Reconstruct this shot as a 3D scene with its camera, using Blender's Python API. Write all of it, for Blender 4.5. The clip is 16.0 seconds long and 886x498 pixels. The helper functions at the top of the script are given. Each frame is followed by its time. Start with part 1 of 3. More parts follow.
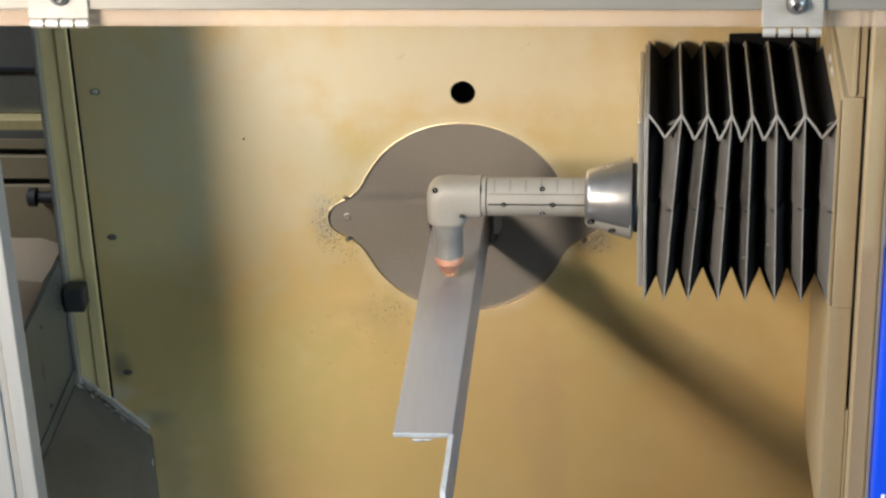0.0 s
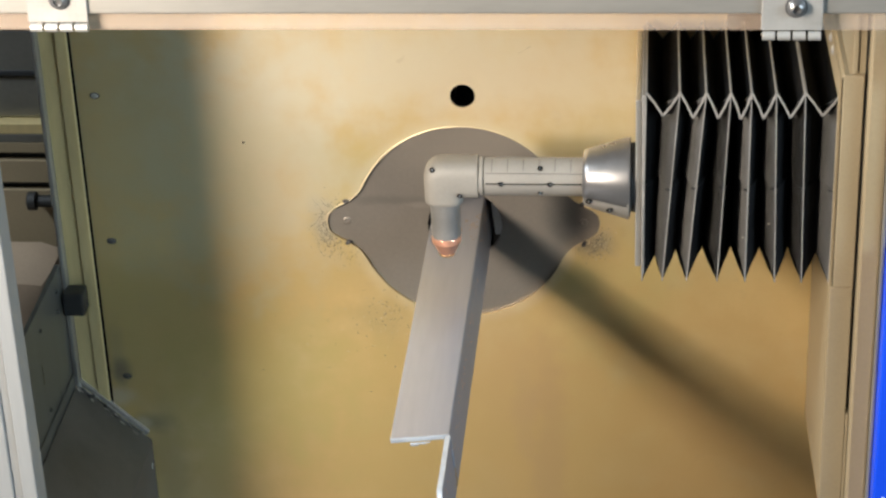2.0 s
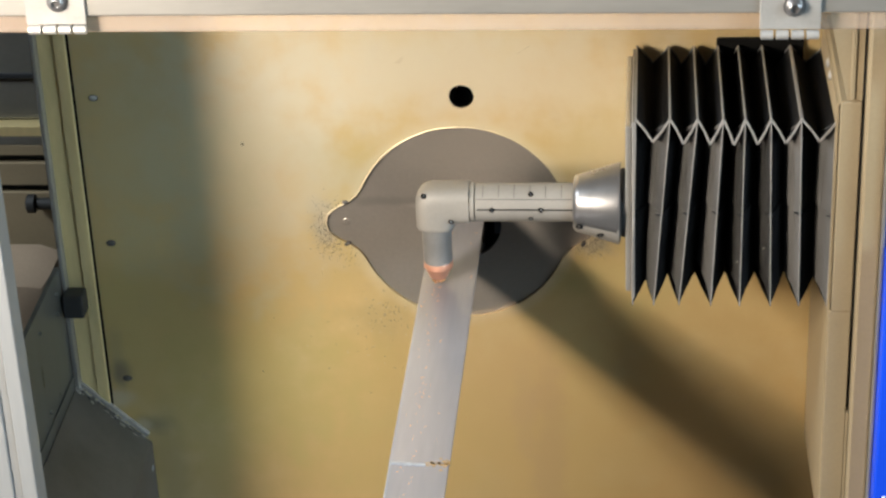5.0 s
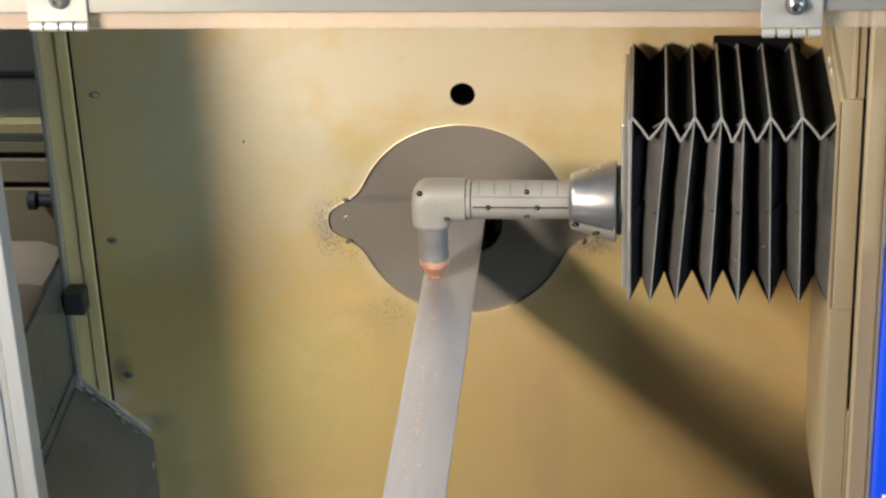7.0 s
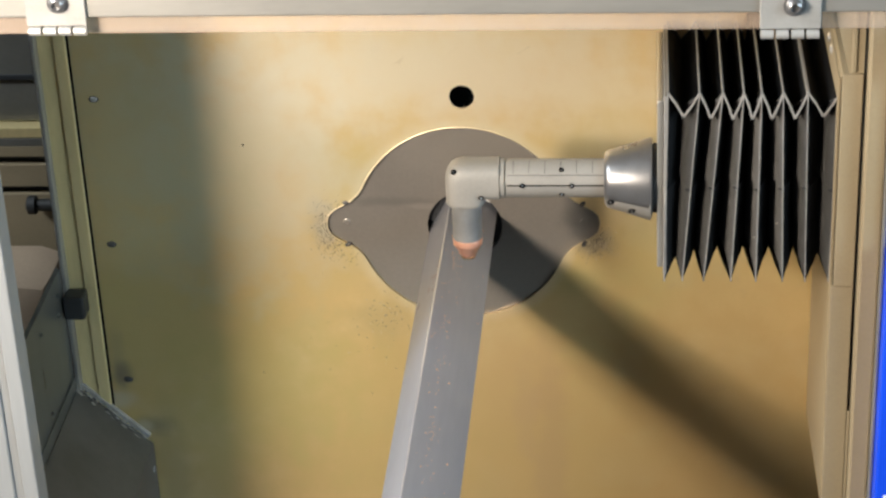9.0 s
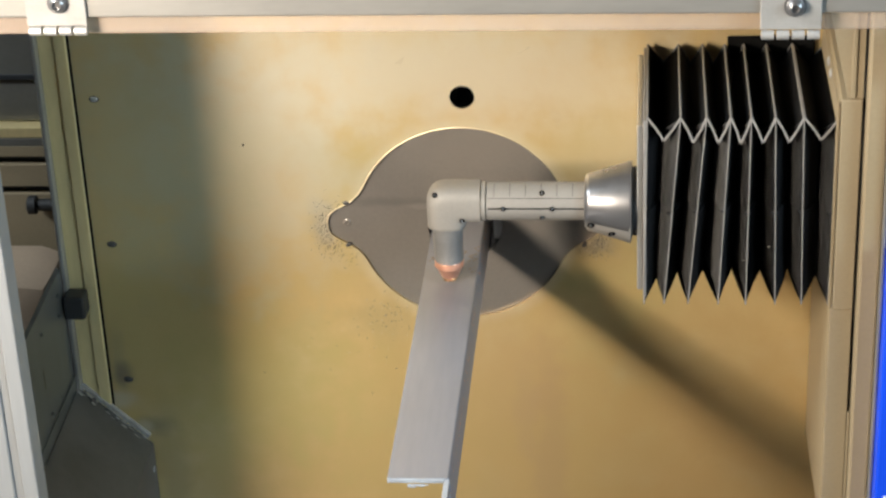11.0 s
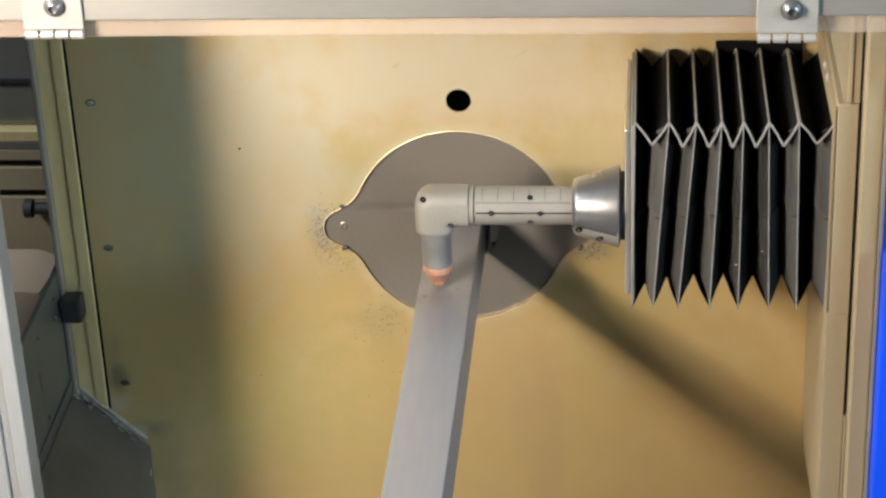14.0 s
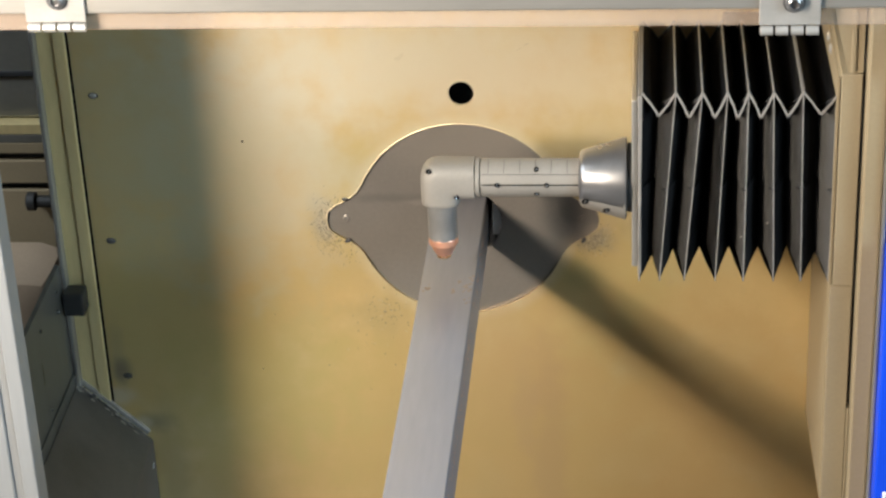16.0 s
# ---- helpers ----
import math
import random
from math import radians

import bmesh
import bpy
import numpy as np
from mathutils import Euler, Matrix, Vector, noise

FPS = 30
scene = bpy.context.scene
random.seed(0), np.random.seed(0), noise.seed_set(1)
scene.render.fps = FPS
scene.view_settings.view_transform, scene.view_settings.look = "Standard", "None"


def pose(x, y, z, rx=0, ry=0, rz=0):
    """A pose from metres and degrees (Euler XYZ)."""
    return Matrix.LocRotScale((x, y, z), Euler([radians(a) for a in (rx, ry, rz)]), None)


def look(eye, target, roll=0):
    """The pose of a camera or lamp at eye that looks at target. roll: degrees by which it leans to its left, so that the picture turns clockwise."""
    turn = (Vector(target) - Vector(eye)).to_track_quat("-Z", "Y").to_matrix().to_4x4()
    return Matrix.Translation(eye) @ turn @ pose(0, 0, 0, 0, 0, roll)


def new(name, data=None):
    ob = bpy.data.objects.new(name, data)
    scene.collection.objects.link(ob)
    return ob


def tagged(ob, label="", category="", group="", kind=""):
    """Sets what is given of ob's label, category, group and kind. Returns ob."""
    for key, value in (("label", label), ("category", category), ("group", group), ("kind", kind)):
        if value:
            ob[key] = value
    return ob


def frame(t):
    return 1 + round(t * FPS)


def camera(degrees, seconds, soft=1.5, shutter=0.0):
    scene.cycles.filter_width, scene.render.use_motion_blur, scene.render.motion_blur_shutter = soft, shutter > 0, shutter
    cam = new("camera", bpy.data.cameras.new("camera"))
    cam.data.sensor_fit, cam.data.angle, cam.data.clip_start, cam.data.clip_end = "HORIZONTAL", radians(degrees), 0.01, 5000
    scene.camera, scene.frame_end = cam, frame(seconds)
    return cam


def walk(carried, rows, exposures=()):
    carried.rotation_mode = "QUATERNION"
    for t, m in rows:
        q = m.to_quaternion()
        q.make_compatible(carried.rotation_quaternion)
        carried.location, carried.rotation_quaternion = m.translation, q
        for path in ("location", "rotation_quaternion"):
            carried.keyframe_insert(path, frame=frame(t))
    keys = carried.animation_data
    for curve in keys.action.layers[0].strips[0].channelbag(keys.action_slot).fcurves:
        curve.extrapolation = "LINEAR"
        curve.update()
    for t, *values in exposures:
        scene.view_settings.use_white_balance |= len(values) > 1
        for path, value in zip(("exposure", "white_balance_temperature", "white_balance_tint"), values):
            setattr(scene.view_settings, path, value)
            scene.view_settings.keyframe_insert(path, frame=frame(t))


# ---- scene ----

EYE = (0.2216, -2.4019, 1.2657)
VIEW = [  # seconds, downward tilt, lean, turn
    (0.0, 28.401, -2.213, 5.878),
    (0.5, 28.397, -2.258, 5.869),
    (1.0, 28.359, -2.244, 5.843),
    (1.5, 28.298, -2.271, 5.841),
    (2.0, 28.313, -2.256, 5.865),
    (2.5, 28.334, -2.261, 5.888),
    (3.0, 28.332, -2.381, 5.887),
    (3.5, 28.315, -2.436, 5.867),
    (4.0, 28.297, -2.501, 5.864),
    (6.5, 28.310, -2.523, 5.842),
    (7.0, 28.354, -2.423, 5.880),
    (7.5, 28.445, -2.370, 5.967),
    (8.0, 28.416, -2.509, 5.947),
    (8.5, 28.336, -2.610, 5.904),
    (9.0, 28.288, -2.674, 5.868),
    (11.5, 28.275, -2.587, 5.863),
    (12.0, 28.265, -2.552, 5.843),
    (12.5, 28.275, -2.576, 5.838),
    (13.0, 28.205, -2.534, 5.771),
    (13.5, 28.201, -2.573, 5.775),
    (14.0, 28.197, -2.579, 5.772),
    (14.5, 28.226, -2.512, 5.802),
    (15.0, 28.278, -2.487, 5.825),
    (15.5, 28.379, -2.594, 5.872),
    (16.0, 28.379, -2.677, 5.857),
]


def aim(pitch, lean, turn):
    return pose(*EYE, 0, 0, turn) @ pose(0, 0, 0, 90 - pitch) @ pose(0, 0, 0, 0, 0, lean)


cam = camera(22.0, 16.0, soft=2.5)
walk(cam, [(t, aim(a, b, c)) for t, a, b, c in VIEW], exposures=[(0.0, 0.0), (16.0, 0.0)])

# ---- world and light ----
world = bpy.data.worlds.new("hall_air")
scene.world = world
world.use_nodes = True
world.node_tree.nodes["Background"].inputs[0].default_value = (0.9, 0.95, 1.0, 1)
world.node_tree.nodes["Background"].inputs[1].default_value = 0.004


def area_lamp(name, m, sx, sy, power, colour):
    data = bpy.data.lights.new(name, "AREA")
    data.shape, data.size, data.size_y, data.energy, data.color = "RECTANGLE", sx, sy, power, colour
    ob = new(name, data)
    ob.matrix_world = m
    return ob


# the film lamp, up and to the left outside the opening: a small warm panel and the larger, cooler diffuser above it
KEY = (-0.75, -1.45, 0.63)
area_lamp("film_lamp_light", look(KEY, (0.1, -0.1, 0.5), -42), 0.15, 0.06, 17, (1.0, 0.785, 0.59))
area_lamp("film_lamp_diffuser", look((-0.89, -1.44, 0.865), (0.1, -0.1, 0.5), 30), 0.13, 0.50, 48, (1.0, 0.905, 0.765))
# added fill lamp high on the left, for what lies beyond the side opening
area_lamp("fill_lamp_left", look((-4.2, -1.7, 3.7), (-0.5, 0.0, 0.0)), 1.1, 1.4, 430, (0.84, 0.92, 0.97))
# added right-hand fill lamp, shining past the column on the cell's far side
area_lamp("fill_lamp_right", look((3.9, -2.95, 1.6), (-0.4, 0.0, -0.2)), 1.8, 2.2, 225, (0.70, 0.89, 1.0))


# ---- materials ----
def material(name, colour, rough=0.5, metal=0.0, vary=0.15, scale=8.0, bump=0.05, grain=220.0, stretch=(1, 1, 1), tint=None, coat=0.0, spec=0.5, fine=0.16):
    """Colour with a broad mottle and a fine grain, both in metres."""
    m = bpy.data.materials.new(name)
    m.use_nodes = True
    nt = m.node_tree
    b = nt.nodes["Principled BSDF"]
    b.inputs["Roughness"].default_value, b.inputs["Metallic"].default_value = rough, metal
    b.inputs["Coat Weight"].default_value = coat
    b.inputs["Specular IOR Level"].default_value = spec
    co = nt.nodes.new("ShaderNodeTexCoord")
    mp = nt.nodes.new("ShaderNodeMapping")
    mp.inputs["Scale"].default_value = stretch
    nt.links.new(co.outputs["Object"], mp.inputs[0])
    big, small = nt.nodes.new("ShaderNodeTexNoise"), nt.nodes.new("ShaderNodeTexNoise")
    big.inputs["Scale"].default_value, big.inputs["Detail"].default_value = scale, 5
    small.inputs["Scale"].default_value, small.inputs["Detail"].default_value = grain, 3
    for n in (big, small):
        nt.links.new(mp.outputs[0], n.inputs["Vector"])
    ramp = nt.nodes.new("ShaderNodeValToRGB")
    t = tint or [c * (1 - vary) for c in colour]
    ramp.color_ramp.elements[0].position, ramp.color_ramp.elements[1].position = 0.32, 0.68
    ramp.color_ramp.elements[0].color = (*t, 1)
    ramp.color_ramp.elements[1].color = (*[min(1, c * (1 + vary * 0.4)) for c in colour], 1)
    nt.links.new(big.outputs[0], ramp.inputs[0])
    mix = nt.nodes.new("ShaderNodeMix")
    mix.data_type, mix.blend_type = "RGBA", "MULTIPLY"
    mix.inputs["Factor"].default_value = fine
    nt.links.new(ramp.outputs[0], mix.inputs[6])
    nt.links.new(small.outputs[0], mix.inputs[7])
    gain = nt.nodes.new("ShaderNodeMix")
    gain.data_type, gain.blend_type = "RGBA", "MULTIPLY"
    gain.inputs["Factor"].default_value = 1.0
    gain.inputs[7].default_value = (*[1 / (1 - fine * 0.5)] * 3, 1)
    nt.links.new(mix.outputs[2], gain.inputs[6])
    nt.links.new(gain.outputs[2], b.inputs["Base Color"])
    rr = nt.nodes.new("ShaderNodeMapRange")
    rr.inputs["To Min"].default_value, rr.inputs["To Max"].default_value = max(0.03, rough - 0.08), min(1, rough + 0.08)
    nt.links.new(big.outputs[0], rr.inputs[0])
    nt.links.new(rr.outputs[0], b.inputs["Roughness"])
    bp = nt.nodes.new("ShaderNodeBump")
    bp.inputs["Strength"].default_value, bp.inputs["Distance"].default_value = bump, 0.001
    nt.links.new(small.outputs[0], bp.inputs["Height"])
    nt.links.new(bp.outputs[0], b.inputs["Normal"])
    return m


ZINC = material("yellow_zinc_sheet", (0.715, 0.53, 0.245), 0.46, 0.6, 0.10, 3.2, 0.015, 160, fine=0.06)


def marks(m, places, freq=26.0):
    """Stains, worn places and painted light with shapes of their own: place, reach, colour, strength."""
    nt = m.node_tree
    b = nt.nodes["Principled BSDF"]
    co = nt.nodes.new("ShaderNodeTexCoord")
    last = b.inputs["Base Color"].links[0].from_socket
    warp = nt.nodes.new("ShaderNodeTexNoise")
    warp.inputs["Scale"].default_value, warp.inputs["Detail"].default_value = freq, 4
    nt.links.new(co.outputs["Object"], warp.inputs["Vector"])
    for x, z, sx, sz, colour, amount in places:
        mp = nt.nodes.new("ShaderNodeMapping")
        mp.vector_type = "POINT"
        mp.inputs["Scale"].default_value = (1 / sx, 0.0, 1 / sz)
        mp.inputs["Location"].default_value = (-x / sx, 0.0, -z / sz)
        nt.links.new(co.outputs["Object"], mp.inputs[0])
        ln = nt.nodes.new("ShaderNodeVectorMath")
        ln.operation = "LENGTH"
        nt.links.new(mp.outputs[0], ln.inputs[0])
        ad = nt.nodes.new("ShaderNodeMath")
        ad.operation = "MULTIPLY_ADD"
        ad.inputs[1].default_value, ad.inputs[2].default_value = 1.6, -0.8
        nt.links.new(warp.outputs[0], ad.inputs[0])
        su = nt.nodes.new("ShaderNodeMath")
        nt.links.new(ln.outputs["Value"], su.inputs[0])
        nt.links.new(ad.outputs[0], su.inputs[1])
        r = nt.nodes.new("ShaderNodeMapRange")
        r.interpolation_type = "SMOOTHERSTEP"
        r.inputs["From Min"].default_value, r.inputs["From Max"].default_value = 0.1, 1.7
        r.inputs["To Min"].default_value, r.inputs["To Max"].default_value = amount, 0.0
        nt.links.new(su.outputs[0], r.inputs[0])
        mix = nt.nodes.new("ShaderNodeMix")
        mix.data_type = "RGBA"
        nt.links.new(r.outputs[0], mix.inputs[0])
        nt.links.new(last, mix.inputs[6])
        mix.inputs[7].default_value = (*colour, 1)
        last = mix.outputs[2]
    nt.links.new(last, b.inputs["Base Color"])


def pale_ring(m, inner, outer, colour, amount):
    """A pale band round the cut-out that fades outwards."""
    nt = m.node_tree
    b = nt.nodes["Principled BSDF"]
    co = nt.nodes.new("ShaderNodeTexCoord")
    flat = nt.nodes.new("ShaderNodeVectorMath")
    flat.operation = "MULTIPLY"
    flat.inputs[1].default_value = (1, 0, 1)
    ln = nt.nodes.new("ShaderNodeVectorMath")
    ln.operation = "LENGTH"
    r = nt.nodes.new("ShaderNodeMapRange")
    r.interpolation_type = "SMOOTHSTEP"
    r.inputs["From Min"].default_value, r.inputs["From Max"].default_value = inner, outer
    r.inputs["To Min"].default_value, r.inputs["To Max"].default_value = amount, 0.0
    mix = nt.nodes.new("ShaderNodeMix")
    mix.data_type = "RGBA"
    mix.inputs[7].default_value = (*colour, 1)
    nt.links.new(co.outputs["Object"], flat.inputs[0])
    nt.links.new(flat.outputs[0], ln.inputs[0])
    nt.links.new(ln.outputs["Value"], r.inputs[0])
    nt.links.new(r.outputs[0], mix.inputs[0])
    nt.links.new(b.inputs["Base Color"].links[0].from_socket, mix.inputs[6])
    nt.links.new(mix.outputs[2], b.inputs["Base Color"])


def cloud(m):
    """Broad passivation clouds: gold, orange tan, olive and pale, with faint bluish patches."""
    nt = m.node_tree
    b = nt.nodes["Principled BSDF"]
    co = nt.nodes.new("ShaderNodeTexCoord")
    last = None
    for k, (scale, seed, lo, hi, colour, amount) in enumerate((
            (3.0, 3.1, 0.48, 0.72, (0.66, 0.46, 0.185), 0.5), (3.2, 9.4, 0.46, 0.70, (0.57, 0.50, 0.20), 0.5),
            (6.5, 17.2, 0.52, 0.70, (0.74, 0.66, 0.40), 0.3), (6.5, 31.7, 0.60, 0.74, (0.58, 0.57, 0.36), 0.3), (38.0, 5.0, 0.60, 0.75, (0.60, 0.45, 0.24), 0.35))):
        mp = nt.nodes.new("ShaderNodeMapping")
        mp.inputs["Location"].default_value = (seed, seed * 0.7, -seed)
        nt.links.new(co.outputs["Object"], mp.inputs[0])
        n = nt.nodes.new("ShaderNodeTexNoise")
        n.inputs["Scale"].default_value, n.inputs["Detail"].default_value = scale, 2.5
        nt.links.new(mp.outputs[0], n.inputs["Vector"])
        r = nt.nodes.new("ShaderNodeMapRange")
        r.interpolation_type = "SMOOTHSTEP"
        r.inputs["From Min"].default_value, r.inputs["From Max"].default_value = lo, hi
        r.inputs["To Max"].default_value = amount
        nt.links.new(n.outputs[0], r.inputs[0])
        mix = nt.nodes.new("ShaderNodeMix")
        mix.data_type = "RGBA"
        nt.links.new(r.outputs[0], mix.inputs[0])
        if last is None:
            last = b.inputs["Base Color"].links[0].from_socket
        nt.links.new(last, mix.inputs[6])
        mix.inputs[7].default_value = (*colour, 1)
        last = mix.outputs[2]
    nt.links.new(last, b.inputs["Base Color"])
    b.inputs["Coat Weight"].default_value, b.inputs["Coat Roughness"].default_value = 0.35, 0.42


cloud(ZINC)
pale_ring(ZINC, 0.1275, 0.146, (0.80, 0.74, 0.55), 0.5)
# stains and worn spots, plus tones that paint in how light falls
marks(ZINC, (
    # tan and olive, darker towards the bottom
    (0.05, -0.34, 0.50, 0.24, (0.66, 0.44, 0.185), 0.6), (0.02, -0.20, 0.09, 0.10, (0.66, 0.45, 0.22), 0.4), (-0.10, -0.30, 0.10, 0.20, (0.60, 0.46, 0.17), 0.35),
    (-0.4400, -0.205, 0.010, 0.050, (0.34, 0.30, 0.20), 0.35), (-0.404, -0.290, 0.026, 0.014, (0.20, 0.18, 0.15), 0.55),
    (-0.438, -0.214, 0.014, 0.018, (0.17, 0.15, 0.13), 0.65), (-0.445, -0.252, 0.020, 0.014, (0.70, 0.64, 0.50), 0.6), (-0.417, -0.292, 0.012, 0.010, (0.74, 0.68, 0.52), 0.5),
    (-0.385, -0.36, 0.022, 0.09, (0.26, 0.24, 0.17), 0.3),
    (-0.166, -0.004, 0.020, 0.030, (0.36, 0.31, 0.23), 0.8), (0.160, -0.026, 0.022, 0.016, (0.36, 0.31, 0.22), 0.75), (-0.10, -0.13, 0.045, 0.028, (0.55, 0.42, 0.20), 0.6),
    # the two last, brown bands: a faint second shadow put into the colour
    (0.135, -0.075, 0.030, 0.022, (0.44, 0.38, 0.16), 0.5), (0.10, -0.33, 0.022, 0.14, (0.55, 0.37, 0.20), 0.4), (0.07, -0.26, 0.015, 0.07, (0.58, 0.40, 0.22), 0.35),
    # bluish patches, then paler towards the top
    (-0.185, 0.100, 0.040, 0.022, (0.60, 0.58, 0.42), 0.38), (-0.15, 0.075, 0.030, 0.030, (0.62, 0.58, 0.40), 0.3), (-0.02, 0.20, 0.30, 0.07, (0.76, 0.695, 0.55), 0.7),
    # olive and grey-olive at the left: the shaded side's cool tone painted in
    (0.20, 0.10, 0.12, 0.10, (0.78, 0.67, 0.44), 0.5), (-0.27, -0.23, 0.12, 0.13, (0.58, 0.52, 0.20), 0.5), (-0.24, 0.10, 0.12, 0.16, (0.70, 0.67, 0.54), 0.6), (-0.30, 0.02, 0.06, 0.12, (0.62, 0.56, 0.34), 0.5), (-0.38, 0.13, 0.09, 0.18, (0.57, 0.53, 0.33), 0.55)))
ZINC_PALE = material("galvanised_post", (0.80, 0.66, 0.35), 0.38, 0.5, 0.2, 9, 0.04, 180, (1, 1, 0.2))
PLATE = material("grey_face_plate", (0.245, 0.222, 0.20), 0.40, 0.5, 0.12, 6, 0.03, 240)
# left streaks paint the arm's reflection; right lobe darker, top paler
marks(PLATE, ((-0.085, 0.028, 0.045, 0.006, (0.15, 0.137, 0.125), 0.6), (-0.05, 0.022, 0.02, 0.004, (0.30, 0.275, 0.25), 0.5), (0.138, 0.004, 0.020, 0.022, (0.12, 0.11, 0.10), 0.6), (0.0, 0.10, 0.09, 0.03, (0.26, 0.235, 0.21), 0.6)), 40.0)
STEEL = material("mill_steel", (0.235, 0.243, 0.278), 0.42, 0.45, 0.12, 10, 0.06, 160, (1.0, 0.12, 1.0))
BURR = material("bright_cut_burr", (0.29, 0.33, 0.385), 0.35, 0.25, 0.2, 90, 0.1, 400)
STEEL_CUT = material("cut_steel_edge", (0.52, 0.58, 0.66), 0.32, 0.8, 0.2, 60, 0.1, 400)
TORCH = material("grey_torch_casing", (0.212, 0.202, 0.187), 0.58, 0.05, 0.08, 14, 0.03, 300)
TORCH_DARK = material("grey_torch_sleeve", (0.21, 0.21, 0.21), 0.42, 0.3, 0.14, 30, 0.04, 260)
COPPER = material("copper", (0.88, 0.46, 0.32), 0.32, 0.6, 0.18, 40, 0.05, 300)
BRASS = material("bright_brass", (1.0, 0.62, 0.28), 0.2, 1.0, 0.1, 40, 0.02, 300)
ALU = material("turned_aluminium", (0.18, 0.182, 0.19), 0.30, 0.7, 0.1, 20, 0.03, 300, (3, 1, 1))
POST = material("pale_anodised_profile", (0.25, 0.265, 0.28), 0.45, 0.2, 0.08, 8, 0.02, 200, (1, 1, 0.1))
ALU_RAIL = material("aluminium_profile", (0.40, 0.393, 0.375), 0.35, 0.7, 0.12, 12, 0.03, 200, (0.2, 1, 1))
CREAM = material("cream_painted_metal", (0.248, 0.198, 0.125), 0.5, 0.0, 0.06, 5, 0.03, 260)
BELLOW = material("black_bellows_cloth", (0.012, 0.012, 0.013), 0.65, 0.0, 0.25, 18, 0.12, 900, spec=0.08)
# lighter copy of the cloth: the lit half of each front pleat, coloured in
BELLOW_GREY = material("grey_bellows_lit_half", (0.105, 0.103, 0.102), 0.6, 0.0, 0.25, 30, 0.10, 700, (1, 1, 0.3), spec=0.2)
BELLOW_EDGE = material("grey_bellows_edge", (0.20, 0.19, 0.18), 0.6, 0.0, 0.2, 40, 0.08, 600)
HOLE = material("dark_hole", (0.006, 0.006, 0.006), 0.9, 0.0, 0.1, 30, 0.0, 400, spec=0.05)
BLACK = material("black_rubber", (0.018, 0.019, 0.02), 0.6, 0.0, 0.2, 30, 0.1, 400)
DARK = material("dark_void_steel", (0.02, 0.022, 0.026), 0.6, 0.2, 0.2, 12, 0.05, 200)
GUARD = material("dusty_grey_steel", (0.075, 0.071, 0.069), 0.6, 0.2, 0.3, 14, 0.12, 200)
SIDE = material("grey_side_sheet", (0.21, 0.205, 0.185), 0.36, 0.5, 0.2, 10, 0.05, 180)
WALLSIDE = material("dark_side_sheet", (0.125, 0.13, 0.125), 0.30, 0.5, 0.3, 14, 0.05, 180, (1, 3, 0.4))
HINGE = material("zinc_hinge", (0.42, 0.42, 0.415), 0.35, 0.5, 0.1, 40, 0.05, 300)
BLUE = material("blue_painted_panel", (0.004, 0.055, 0.62), 0.4, 0.0, 0.08, 6, 0.03, 200)
WHITE = material("white_print", (0.75, 0.74, 0.72), 0.5, 0.0, 0.05, 20, 0.02, 200)
WARMWHITE = material("warm_white_plastic", (0.52, 0.405, 0.30), 0.5, 0.0, 0.08, 6, 0.02, 200)
HALL = material("hall_plaster", (0.07, 0.068, 0.065), 0.8, 0.0, 0.1, 1.2, 0.1, 30)
CONCRETE = material("hall_concrete", (0.05, 0.048, 0.046), 0.7, 0.0, 0.2, 1.5, 0.15, 40)
SCORCH = material("brown_scorch", (0.36, 0.24, 0.11), 0.6, 0.1, 0.3, 60, 0.1, 300)
DUST = material("pale_dust", (0.30, 0.285, 0.26), 0.8, 0.0, 0.3, 80, 0.2, 500)


# pale colour for one chuck jaw, which would lie dark in the bar's shadow
LIT_JAW = material("pale_lit_jaw", (0.86, 0.85, 0.83), 0.5, 0.0, 0.05, 20, 0.02, 200)
RIM = material("worn_zinc_rim", (0.66, 0.56, 0.38), 0.5, 0.3, 0.25, 60, 0.1, 300)


# ---- mesh helpers ----
def part(name, bm, mat, parent=None, label="", smooth=False):
    me = bpy.data.meshes.new(name)
    bmesh.ops.recalc_face_normals(bm, faces=bm.faces)
    bm.to_mesh(me)
    bm.free()
    for m in (mat if isinstance(mat, (list, tuple)) else [mat]):
        me.materials.append(m)
    if smooth:
        me.shade_smooth()
        me.set_sharp_from_angle(angle=radians(40))
    ob = new(name, me)
    if parent is not None:
        ob.parent = parent
    if label:
        ob["label"] = label
    return ob


def box(bm, x0, x1, y0, y1, z0, z1, bevel=0.0, m=None, index=0):
    g = bmesh.ops.create_cube(bm, size=1.0)
    vs = g["verts"]
    for v in vs:
        v.co = Vector((x0 + (v.co.x + 0.5) * (x1 - x0), y0 + (v.co.y + 0.5) * (y1 - y0), z0 + (v.co.z + 0.5) * (z1 - z0)))
    fs = {f for v in vs for f in v.link_faces}
    if bevel:
        es = {e for v in vs for e in v.link_edges}
        r = bmesh.ops.bevel(bm, geom=list(es), offset=bevel, segments=2, affect="EDGES", profile=0.5)
        vs = list({v for f in r["faces"] for v in f.verts} | {v for v in vs if v.is_valid})
        fs = {f for v in vs for f in v.link_faces}
    for f in fs:
        f.material_index = index
    if m is not None:
        bmesh.ops.transform(bm, matrix=m, verts=vs)
    return vs


